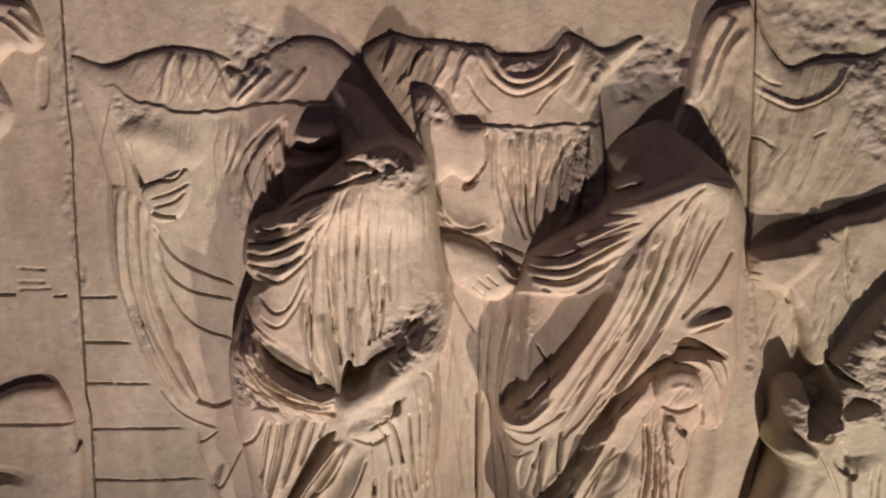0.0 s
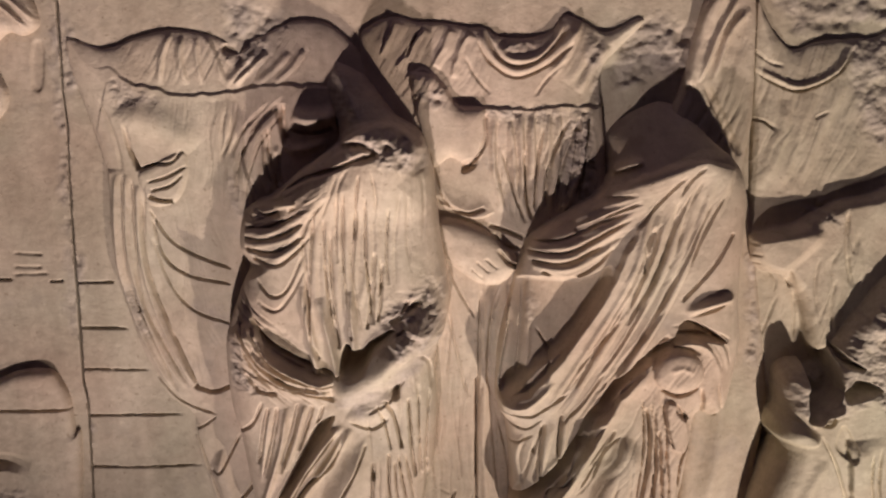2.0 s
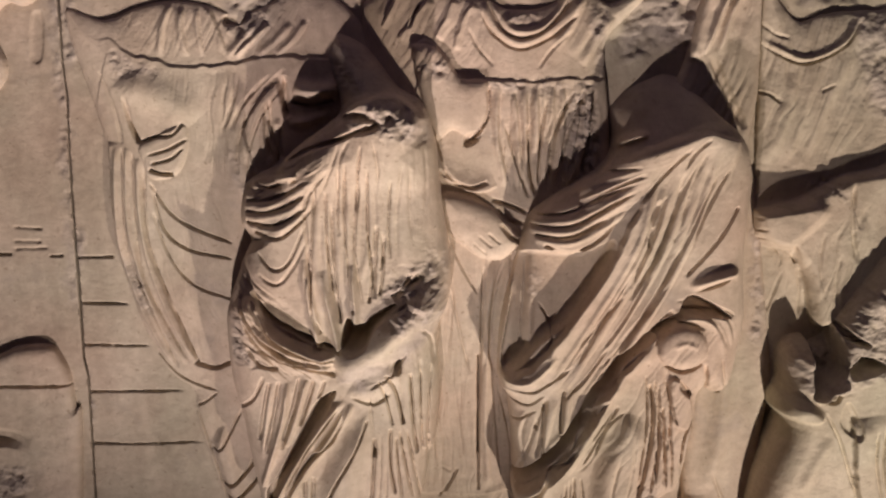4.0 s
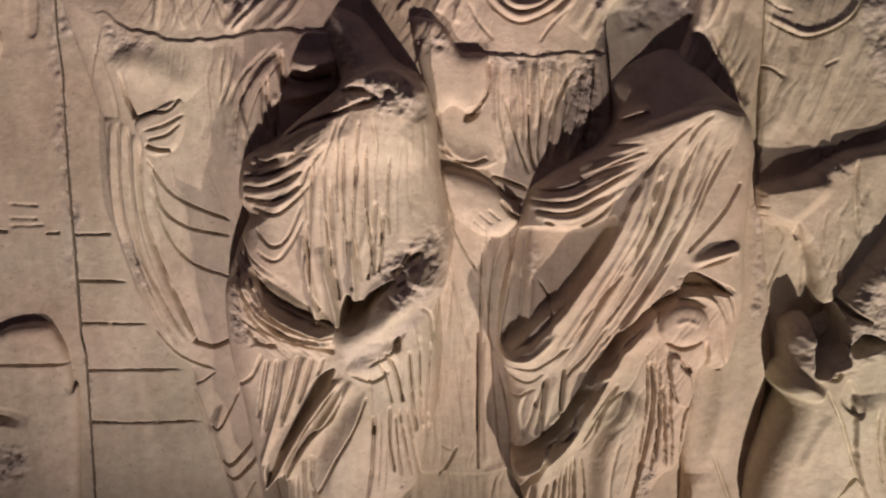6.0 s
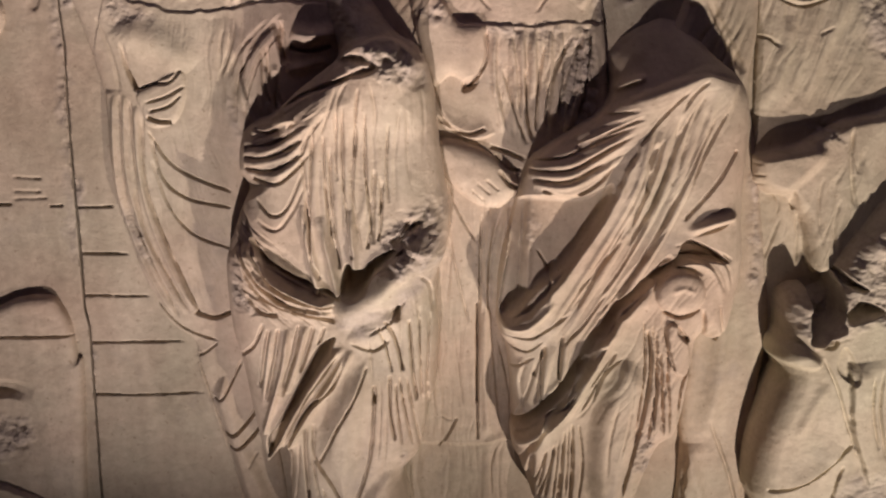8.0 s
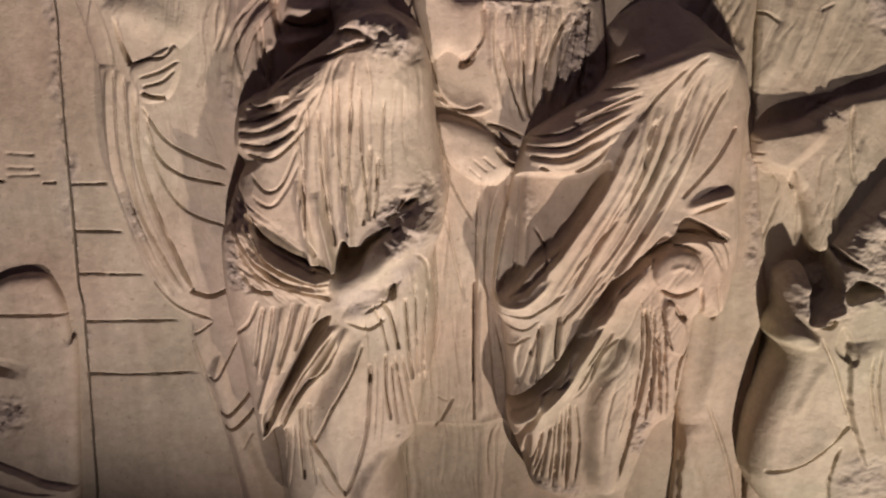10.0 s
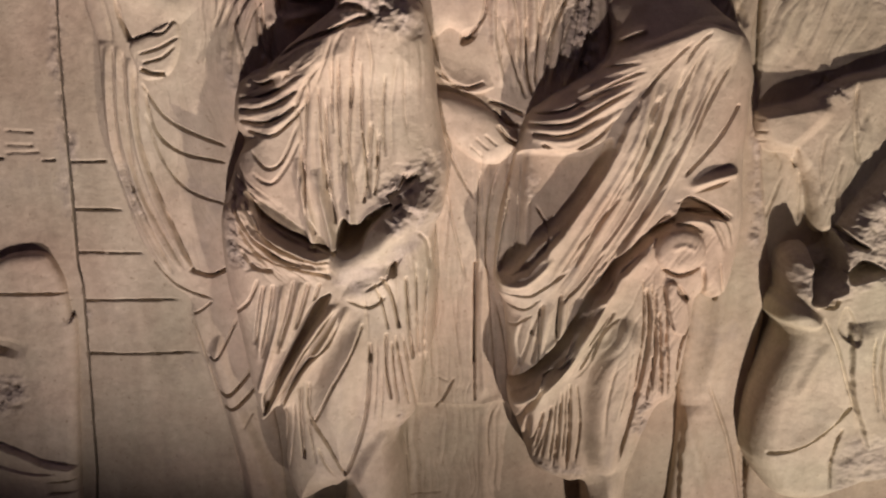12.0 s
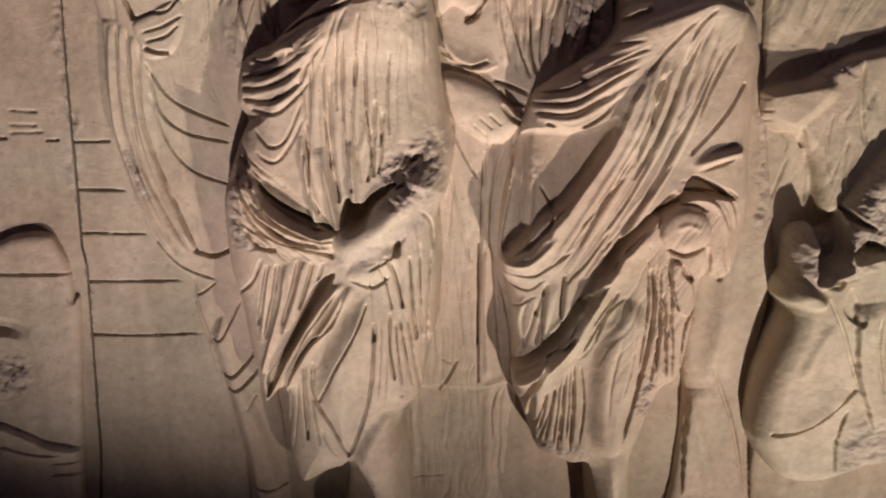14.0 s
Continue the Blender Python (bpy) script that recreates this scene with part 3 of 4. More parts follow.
g.groove([(635, 3224), (689, 3129), (738, 3046)], 14, 16)
g.ridge([(743, 2445), (750, 2254), (726, 2052)], 40, 14)
g.groove([(734, 2398), (727, 2351)], 8, 14)
g.ridge([(682, 2017), (728, 1875), (781, 1688)], 30, 12)
g.groove([(734, 2121), (820, 1911), (876, 1689)], 8, 9)
g.lip([(690, 1687), (685, 1911), (684, 2035)], 60, 14)
g.rough([(770, 2801), (816, 2771), (853, 2458), (809, 2490)], 8)
g.streaks([(585, 3380), (726, 3430), (754, 3032), (577, 3060)], 75, 3.5, 0.03, 14)
g.wear(2.2)
g.mesh("carved_drapery", FIGURE_STONE, "worn marble relief drapery at the slab edge", "statue", FIGURES)

# the broad headless man in a toga with a broken forearm
b = Carving([(-517, 2823), (-503, 2910), (-462, 2945), (-407, 2969), (-343, 3022), (-279, 3064), (-251, 3098), (-269, 3152), (-300, 3212), (-308, 3277), (-282, 3326), (-232, 3331), (-172, 3244), (-114, 3152), (-53, 3113), (-25, 3036), (-8, 2895), (9, 2778), (19, 2688), (9, 2612), (-18, 2534), (-13, 2372), (-24, 2221), (-36, 2200), (-63, 2049), (-115, 1971), (-101, 1855), (-109, 1532), (-292, 1531), (-278, 1799), (-396, 1761), (-434, 1871), (-433, 2047), (-487, 2023), (-512, 2115), (-537, 2311), (-555, 2405), (-560, 2549), (-545, 2627), (-510, 2719), (-489, 2778)], 0.042, 0.120, 120, seed=14)
b.sink([(-456, 3228), (-383, 3376), (-230, 3424), (-106, 3376), (-5, 3253), (60, 3128), (-31, 3122), (-110, 3122), (-189, 3115), (-235, 3086), (-297, 3029), (-379, 2973), (-430, 3019)], [(-162, 3107)][0], [(-259, 3321)][0], 150)
b.sink([(-522, 3033), (-374, 3073), (-271, 3019), (-330, 2883), (-445, 2769), (-542, 2769)], [(-326, 2901)][0], [(-486, 2954)][0], 48)
b.lip([(-416, 2949), (-347, 3016), (-266, 3075), (-186, 3124), (-108, 3133), (-31, 3075)], 90, 42, (0.1, 0.1), 8)
b.rough([(-300, 3029), (-252, 3088), (-205, 3124), (-108, 3146), (-35, 3101), (-21, 3007), (-84, 3009), (-136, 3046), (-214, 3069)], 14, 0.03)
b.rough([(-345, 3201), (-264, 3277), (-187, 3239), (-111, 3156), (-243, 3123)], 10, 0.03)
b.lip([(-474, 2928), (-428, 2939), (-348, 2955), (-342, 2942)], 25, 14)
for line in ([(-477, 2917), (-415, 2928), (-334, 2964), (-266, 3011)], [(-484, 2893), (-416, 2904), (-335, 2942), (-274, 2991)], [(-485, 2868), (-404, 2882), (-336, 2917), (-279, 2964)], [(-484, 2846), (-406, 2851), (-338, 2887), (-282, 2951)], [(-475, 2821), (-401, 2821), (-332, 2860), (-280, 2944)]):
    b.ridge(line, 10, 6, (0.02, 0.35))
for line in ([(-478, 2880), (-404, 2893), (-322, 2938)], [(-481, 2857), (-399, 2867), (-317, 2912)], [(-462, 2810), (-382, 2807), (-298, 2890)], [(-481, 2832), (-394, 2835), (-318, 2883)], [(-455, 2924), (-416, 2917), (-361, 2944)]):
    b.groove(line, 7, 9, (0.02, 0.3))
b.groove([(-451, 2772), (-413, 2727), (-372, 2743), (-327, 2835)], 6, 8)
b.groove([(-448, 2715), (-402, 2690), (-359, 2736), (-321, 2807)], 6, 7)
b.groove([(-261, 2971), (-324, 2890), (-323, 2779), (-335, 2664)], 7, 9)
b.folds([(-278, 2946), (-301, 2782), (-287, 2609)], [(-156, 2960), (-154, 2838), (-182, 2711)], 7, 13, 4, (0.2, 0.2))
for line in ([(-294, 2946), (-308, 2851), (-319, 2725), (-319, 2609)], [(-224, 2986), (-233, 2879), (-232, 2754)], [(-175, 2973), (-181, 2851), (-174, 2725)], [(-123, 2946), (-132, 2838), (-127, 2754)], [(-275, 2920), (-276, 2782), (-264, 2668)], [(-139, 2810), (-151, 2725)], [(-187, 3026), (-199, 2946), (-207, 2865)]):
    b.groove(line, 5, 13)
b.ridge([(-179, 3078), (-251, 3026), (-322, 2906)], 26, 8)
b.groove([(-240, 2973), (-249, 2865), (-246, 2810)], 6, 9)
b.groove([(-263, 2892), (-262, 2725), (-247, 2580)], 7, 13)
b.groove([(-195, 2946), (-213, 2782), (-197, 2639)], 7, 12)
b.groove([(-158, 2838), (-168, 2725), (-167, 2653)], 9, 16)
b.groove([(-94, 2986), (-111, 2865), (-110, 2754)], 6, 6)
b.groove([(-502, 2761), (-492, 2724), (-470, 2671)], 14, 9, (0.2, 0.1))
b.lip([(-470, 2661), (-429, 2594), (-357, 2541), (-266, 2512)], 62, 34, (0.1, 0.1), 7)
b.groove([(-467, 2670), (-425, 2610), (-371, 2573), (-310, 2542), (-253, 2520)], 10, 50, (0.25, 0.02))
b.hollow([(-252, 2534), (-237, 2603), (-198, 2590), (-177, 2611), (-131, 2639), (-112, 2636), (-140, 2607), (-175, 2571), (-193, 2534), (-228, 2514)], 62, 12)
b.lip([(-560, 2549), (-545, 2627), (-510, 2719), (-503, 2823), (-496, 2910)], 90, 8, (0.2, 0.1), 3)
b.swell([(-350, 2993), (-255, 3104), (-132, 3142), (-20, 3116), (14, 3026), (-25, 2906), (-191, 2879), (-322, 2906)], 30, 125)
b.groove([(-251, 3077), (-186, 3090), (-154, 3070), (-206, 3053)], 12, 22)
b.groove([(-373, 2974), (-319, 3008), (-239, 3037), (-187, 3061)], 9, 16, (0.3, 0.2))
b.rough([(-250, 3090), (-172, 3126), (-57, 3115), (-21, 3037), (-84, 2998), (-122, 3044), (-213, 3051)], 14, 0.022)
b.hollow([(-251, 2526), (-235, 2589), (-190, 2590), (-174, 2576), (-194, 2539), (-230, 2521)], 40, 16)
for line in ([(-336, 2754), (-321, 2641), (-305, 2531)], [(-295, 2726), (-273, 2614), (-257, 2529)], [(-224, 2740), (-218, 2657), (-213, 2568)]):
    b.ridge(line, 13, 24, (0.4, 0.01))
for line in ([(-325, 2779), (-322, 2696), (-317, 2614), (-300, 2566)], [(-276, 2806), (-272, 2699), (-252, 2592)], [(-232, 2779), (-223, 2685), (-219, 2621)], [(-181, 2819), (-172, 2724), (-182, 2643)], [(-146, 2821), (-146, 2726), (-156, 2663)]):
    b.groove(line, 6, 13, (0.3, 0.05))
for line in ([(-466, 2654), (-422, 2581), (-353, 2529), (-274, 2497)], [(-487, 2657), (-452, 2575), (-378, 2525), (-313, 2500)], [(-509, 2646), (-460, 2563), (-391, 2498), (-266, 2475)]):
    b.ridge(line, 9, 13, (0.1, 0.15))
for line in ([(-474, 2656), (-423, 2570), (-362, 2521), (-308, 2503), (-269, 2497)], [(-501, 2650), (-457, 2569), (-402, 2514), (-336, 2485)], [(-493, 2601), (-453, 2521), (-383, 2488), (-317, 2472), (-268, 2453)]):
    b.groove(line, 7, 19, (0.1, 0.05))
b.groove([(-489, 2524), (-456, 2479), (-410, 2472)], 8, 14)
b.rough([(-557, 2615), (-504, 2634), (-481, 2557), (-455, 2483), (-415, 2471), (-478, 2458), (-531, 2482), (-546, 2564)], 10, 0.014)
b.groove([(-168, 2589), (-126, 2618), (-86, 2645)], 7, 14)
b.groove([(-117, 2658), (-73, 2692), (-43, 2715)], 9, 12, (0.1, 0.4))
b.swell([(-180, 2541), (-114, 2653), (-19, 2718), (15, 2672), (8, 2539), (-87, 2547), (-143, 2475)], 8, 40)
b.rough([(-112, 2698), (-32, 2746), (11, 2711), (1, 2613), (-87, 2599), (-120, 2642)], 12, 0.03)
b.groove([(-126, 2656), (-99, 2684), (-78, 2718)], 8, 16, (0.1, 0.3))
b.ridge([(-272, 2466), (-187, 2512), (-102, 2580), (-19, 2668)], 60, 38, (0.15, 0.15))
b.rough([(-127, 2715), (8, 2771), (18, 2657), (-33, 2584), (-115, 2569), (-156, 2613)], 16, 0.022)
b.ridge([(-230, 2433), (-188, 2418), (-117, 2479)], 40, 16)
b.hollow([(-129, 2481), (-109, 2497), (-107, 2461), (-121, 2457)], 25, 8)
b.hollow([(-270, 2412), (-315, 2388), (-352, 2323), (-395, 2240), (-433, 2168), (-470, 2107), (-470, 2048), (-425, 2128), (-387, 2204), (-336, 2290), (-299, 2349)], 42, 11)
for line in ([(-412, 2437), (-421, 2383), (-439, 2308), (-457, 2232)], [(-360, 2447), (-381, 2359), (-402, 2300), (-415, 2249)], [(-325, 2442), (-343, 2381), (-366, 2317)], [(-437, 2434), (-454, 2362), (-475, 2265)]):
    b.groove(line, 8, 18, (0.1, 0.2))
b.groove([(-296, 2443), (-315, 2392)], 7, 10)
b.ridge([(-389, 2435), (-403, 2346), (-436, 2239), (-475, 2130)], 11, 18, (0.15, 0.02))
b.ridge([(-342, 2444), (-371, 2342), (-403, 2260)], 9, 12, (0.15, 0.05))
b.ridge([(-429, 2434), (-448, 2328), (-472, 2213)], 9, 9)
b.groove([(-449, 2452), (-482, 2385), (-556, 2318)], 7, 11)
b.ridge([(-249, 2387), (-301, 2333), (-363, 2235), (-429, 2121), (-498, 1988)], 13, 26, (0.15, 0.01))
b.ridge([(-229, 2379), (-279, 2301), (-349, 2200), (-414, 2089)], 13, 20, (0.15, 0.05))
b.groove([(-260, 2377), (-309, 2307), (-355, 2242), (-430, 2103)], 6, 19)
b.groove([(-241, 2370), (-289, 2271), (-338, 2228), (-384, 2157), (-458, 2008)], 8, 20)
b.swell([(-198, 2353), (-261, 2293), (-327, 2174), (-341, 2074), (-314, 1994), (-264, 1891), (-215, 2019), (-188, 2179), (-178, 2288)], 28, 60)
b.groove([(-194, 2334), (-208, 2293), (-230, 2245), (-281, 2154), (-302, 2110), (-330, 2052)], 5, 15, (0.05, 0.03))
b.groove([(-337, 2173), (-341, 2074), (-297, 1987), (-254, 1889)], 8, 20, (0.1, 0.02))
b.groove([(-176, 2272), (-191, 2096), (-218, 1986), (-254, 1893)], 8, 16, (0.1, 0.05))
for line in ([(-360, 2162), (-368, 2043), (-364, 1937)], [(-411, 2080), (-425, 1951), (-457, 1809)]):
    b.groove(line, 9, 22, (0.1, 0.1))
for line in ([(-381, 2109), (-395, 1996), (-415, 1873)], [(-348, 2089), (-342, 2009), (-331, 1926)], [(-325, 1979), (-308, 1930), (-283, 1883)]):
    b.groove(line, 6, 9)
b.hollow([(-461, 1786), (-404, 1725), (-344, 1743), (-252, 1880), (-216, 1816), (-193, 1738), (-208, 1604), (-490, 1503), (-477, 1702)], 40, 12)
b.ridge([(-359, 1718), (-360, 1631), (-360, 1489)], 30, 22, (0.1, 0))
b.groove([(-311, 1733), (-223, 1836)], 5, 6)
b.groove([(-256, 1884), (-216, 1816), (-180, 1734)], 8, 16, (0.05, 0))
b.swell([(-249, 1884), (-205, 1785), (-178, 1625), (-100, 1497), (-113, 1866), (-127, 2013), (-187, 2000)], 20, 40)
for line in ([(-136, 2308), (-138, 2204), (-127, 2116)], [(-145, 2462), (-120, 2405), (-103, 2318)], [(-85, 2456), (-79, 2325), (-69, 2221)], [(-42, 2264), (-44, 2110), (-37, 2011)]):
    b.groove(line, 7, 19, (0.1, 0.1))
for line in ([(-113, 2301), (-101, 2203), (-82, 2085)], [(-95, 2303), (-75, 2160), (-59, 2011)], [(-34, 2461), (-40, 2344), (-44, 2248)], [(-162, 2447), (-145, 2390), (-130, 2315)], [(-61, 2485), (-59, 2351), (-56, 2217)], [(-122, 2283), (-118, 2193), (-109, 2099)]):
    b.groove(line, 5, 14, (0.15, 0.15))
for line in ([(-161, 2301), (-164, 2176), (-177, 2043)], [(-146, 2238), (-152, 2110), (-165, 1997)], [(-187, 2426), (-184, 2346), (-180, 2289)]):
    b.groove(line, 5, 6, (0.3, 0.3))
b.groove([(-177, 2281), (-179, 2222)], 9, 14)
b.rough([(-127, 2071), (-87, 2056), (-101, 1915), (-126, 1950)], 13, 0.012)
b.streaks([(-290, 3039), (-186, 3065), (-31, 3026), (1, 2782), (-114, 2725), (-183, 2668), (-254, 2580), (-308, 2609), (-318, 2838)], 90, 1.2, 0.03, 20)
b.streaks([(-474, 2931), (-318, 3024), (-239, 3037), (-297, 2917), (-409, 2807), (-475, 2821)], 22, 4, 0.022)
b.streaks([(-512, 2718), (-457, 2718), (-259, 2510), (-262, 2433), (-432, 2441), (-525, 2541)], -40, 5, 0.018)
b.streaks([(-500, 2389), (-273, 2434), (-206, 2330), (-122, 2300), (-129, 1909), (-251, 1891), (-333, 2076), (-451, 2076)], 0, 0.9, 0.026, 12, [(-203, 2510)][0])
b.streaks([(-146, 2478), (-21, 2536), (-29, 2238), (-67, 2094), (-125, 2094)], 93, 2.5, 0.02, 12)
for line in ([(-50, 3039), (-42, 2946), (-48, 2851)], [(-77, 2973), (-82, 2879), (-72, 2782)], [(-160, 3039), (-151, 2973), (-158, 2906)], [(-238, 3026), (-256, 2973), (-296, 2892)], [(-212, 3039), (-233, 3000), (-244, 2946)]):
    b.groove(line, 5, 7, (0.3, 0.4))
b.rough([(-257, 2489), (-144, 2535), (-61, 2594), (8, 2653), (-19, 2535), (-118, 2459), (-204, 2397), (-259, 2428)], 6, 0.03)
for line in ([(-190, 2423), (-133, 2454), (-90, 2515)], [(-233, 2399), (-177, 2376), (-134, 2407)], [(-61, 2575), (-34, 2530), (-27, 2454)]):
    b.groove(line, 7, 9)
b.wear(1.5)
b.mesh("carved_figure", FIGURE_STONE, "headless marble relief man in a thick toga, forearm broken off", "statue", FIGURES)

# the second headless man in a toga, holding a rolled fold
d = Carving([(209, 2823), (247, 2866), (316, 2910), (383, 2952), (415, 3015), (400, 3098), (433, 3169), (490, 3217), (550, 3225), (598, 3179), (651, 3098), (716, 3029), (738, 2966), (744, 2852), (745, 2719), (759, 2596), (753, 2486), (738, 2397), (701, 2372), (665, 2378), (654, 2268), (632, 2104), (583, 2053), (534, 1895), (521, 1804), (550, 1538), (438, 1537), (398, 1803), (341, 1831), (260, 1875), (216, 1999), (188, 2068), (185, 2204), (167, 2356), (143, 2413), (148, 2565), (174, 2688)], 0.062, 0.080, 90, seed=15)
d.sink([(241, 2878), (317, 3016), (306, 3265), (518, 3377), (696, 3252), (756, 3054), (623, 3051), (532, 3011), (427, 2969), (348, 2931)], [(549, 3011)][0], [(505, 3179)][0], 140)
d.ridge([(389, 2999), (442, 3033), (482, 3043)], 12, 24)
d.lip([(304, 2921), (408, 2979), (499, 3022), (602, 3051), (697, 3026)], 90, 22, (0.1, 0.05), 6)
d.hollow([(182, 2737), (230, 2766), (340, 2766), (408, 2795), (385, 2708), (306, 2588), (237, 2527), (182, 2457), (146, 2457), (164, 2618)], 42, 22)
d.ridge([(212, 2745), (215, 2641), (212, 2486)], 14, 8)
d.groove([(205, 2745), (200, 2641), (190, 2502)], 7, 8)
d.groove([(236, 2626), (267, 2564), (255, 2502)], 6, 8)
d.rough([(197, 2760), (232, 2760), (243, 2656), (215, 2641)], 6, 0.012)
d.lip([(140, 2447), (194, 2456), (256, 2521), (329, 2626), (399, 2744), (441, 2843), (489, 2933)], 75, 30, (0.03, 0.3), 5)
d.ridge([(140, 2431), (209, 2440), (278, 2505)], 12, 16, (0.02, 0.3))
d.groove([(152, 2409), (224, 2404), (294, 2451), (322, 2475)], 7, 9)
d.groove([(160, 2372), (211, 2361), (253, 2396)], 6, 8)
for line in ([(224, 2871), (290, 2891), (369, 2933), (447, 2960)], [(211, 2854), (291, 2868), (370, 2910), (461, 2947)], [(205, 2832), (306, 2843), (385, 2885), (462, 2929)], [(207, 2812), (307, 2818), (386, 2864), (451, 2906)], [(219, 2792), (308, 2789), (394, 2836), (439, 2878)]):
    d.ridge(line, 10, 6, (0.02, 0.3))
for line in ([(208, 2843), (292, 2856), (371, 2897), (449, 2932)], [(209, 2822), (306, 2829), (385, 2874), (450, 2913)], [(219, 2801), (307, 2804), (387, 2849)], [(240, 2780), (309, 2765), (376, 2801), (413, 2857)], [(289, 2913), (368, 2947), (460, 2970)], [(318, 2878), (396, 2919), (474, 2954)]):
    d.groove(line, 7, 9, (0.05, 0.3))
d.folds([(487, 2915), (444, 2761), (344, 2571), (251, 2417)], [(639, 3009), (579, 2776), (483, 2571), (367, 2370)], 6, 14, 6, (0.1, 0.1))
d.groove([(509, 2894), (490, 2846), (486, 2776)], 11, 17)
d.groove([(544, 2874), (512, 2761), (451, 2645)], 8, 11)
d.groove([(544, 2689), (482, 2586), (391, 2464)], 7, 9)
d.groove([(436, 2660), (385, 2586), (334, 2479)], 7, 9)
d.groove([(606, 3009), (574, 2915), (561, 2832)], 6, 7)
d.groove([(481, 2601), (430, 2525)], 6, 7)
d.groove([(518, 2901), (495, 2804), (449, 2675)], 9, 15)
d.groove([(557, 2956), (539, 2846), (477, 2675)], 8, 11)
d.groove([(565, 2776), (525, 2675), (444, 2525), (366, 2402)], 9, 12)
d.groove([(698, 2874), (652, 2790), (584, 2704)], 7, 10, (0.02, 0.1))
d.groove([(320, 2479), (365, 2556), (410, 2631)], 8, 10)
d.hollow([(595, 2656), (645, 2642), (707, 2597), (654, 2600), (592, 2595), (540, 2554), (521, 2554), (567, 2605)], 42, 13)
d.groove([(646, 2637), (696, 2614), (712, 2599)], 6, 9)
d.ridge([(594, 2675), (653, 2701), (718, 2715)], 16, 20, (0.4, 0.15))
d.groove([(608, 2666), (662, 2683), (708, 2704)], 7, 8, (0.5, 0.4))
d.groove([(568, 2614), (505, 2546), (440, 2483), (409, 2435), (376, 2396), (351, 2333), (304, 2258), (235, 2175), (173, 2123)], 15, 62, (0.1, 0.01))
d.lip([(178, 2100), (243, 2154), (317, 2239), (366, 2323), (391, 2381), (424, 2419), (455, 2468), (520, 2533)], 34, 22, (0.02, 0.2), 4)
d.groove([(196, 1996), (268, 2168), (291, 2197), (325, 2233), (362, 2323), (411, 2394)], 10, 22, (0.02, 0.1))
d.lip([(202, 1984), (273, 2165), (331, 2234), (368, 2321), (417, 2392)], 45, 14, (0.02, 0.2), 5)
d.ridge([(182, 2085), (254, 2144), (316, 2221), (371, 2330), (431, 2424)], 17, 24, (0.02, 0.2))
for line in ([(261, 2381), (254, 2293), (255, 2206)], [(303, 2403), (297, 2337), (300, 2262)], [(234, 2292), (255, 2369)]):
    d.groove(line, 6, 15, (0.1, 0.2))
d.groove([(187, 2137), (222, 2249), (238, 2339)], 6, 8)
d.groove([(163, 2296), (185, 2308), (232, 2348)], 5, 10)
d.folds([(212, 2343), (193, 2261), (205, 2167)], [(312, 2407), (302, 2294), (253, 2231)], 3, 14, 9)
d.groove([(255, 2383), (250, 2294), (238, 2212)], 8, 16)
d.groove([(304, 2407), (300, 2343), (295, 2278)], 7, 12)
d.body([(530, 2510), (547, 2559), (587, 2578), (635, 2559), (653, 2513), (634, 2476), (589, 2464), (549, 2476)], 20, 34)
d.ridge([(506, 2479), (523, 2559), (586, 2601), (667, 2577), (706, 2492)], 13, 11, (0.2, 0.3))
d.groove([(510, 2503), (527, 2578), (585, 2613), (657, 2593), (703, 2518)], 7, 9, (0.2, 0.2))
d.groove([(562, 2642), (631, 2639), (698, 2593), (725, 2525)], 7, 8, (0.3, 0.3))
d.ridge([(565, 2525), (591, 2538), (624, 2525)], 10, 5)
d.groove([(521, 2525), (550, 2571), (594, 2586), (644, 2568)], 8, 16)
d.ridge([(551, 2601), (619, 2623), (683, 2601), (720, 2525)], 12, 9, (0.3, 0.3))
d.groove([(549, 2476), (597, 2455), (645, 2479)], 8, 16)
for line in ([(293, 2097), (284, 2005), (273, 1923)], [(318, 2139), (317, 2024), (312, 1916)], [(337, 2160), (345, 2037), (342, 1924)], [(355, 2156), (370, 2037), (362, 1917)], [(271, 2081), (265, 2013), (258, 1954)]):
    d.groove(line, 6, 9, (0.1, 0.15))
for line in ([(304, 2117), (301, 2011), (294, 1923)], [(327, 2153), (331, 2041), (327, 1940)], [(388, 2220), (417, 2302), (459, 2345)], [(375, 2263), (405, 2312), (442, 2363)]):
    d.groove(line, 5, 9)
d.groove([(234, 2081), (234, 1990), (238, 1898)], 12, 26)
d.swell([(459, 2345), (390, 2220), (373, 2069), (395, 1910), (483, 1887), (503, 2037), (525, 2175), (526, 2294)], 26, 50)
d.groove([(516, 2423), (531, 2357), (533, 2274), (521, 2172), (506, 2068), (479, 1925)], 9, 20, (0.05, 0.1))
for line in ([(539, 2414), (553, 2297), (552, 2135)], [(555, 2358), (571, 2237), (583, 2114)], [(576, 2300), (590, 2217), (601, 2120)], [(546, 2236), (546, 2171), (542, 2098)], [(564, 2413), (576, 2358), (593, 2310)]):
    d.groove(line, 6, 14, (0.1, 0.15))
d.body([(567, 2437), (601, 2423), (639, 2342), (628, 2289), (585, 2313), (567, 2370)], 12, 8)
d.hollow([(595, 2431), (629, 2394), (620, 2383), (590, 2414)], 16, 6)
d.groove([(652, 2478), (678, 2331), (626, 2268), (625, 2144)], 9, 20, (0.1, 0.15))
d.groove([(697, 2487), (712, 2425), (737, 2359)], 7, 10)
d.rough([(510, 2089), (542, 2098), (602, 1977), (504, 1993), (483, 1968)], 9, 0.014)
d.ridge([(462, 1887), (472, 1743), (490, 1593)], 50, 22)
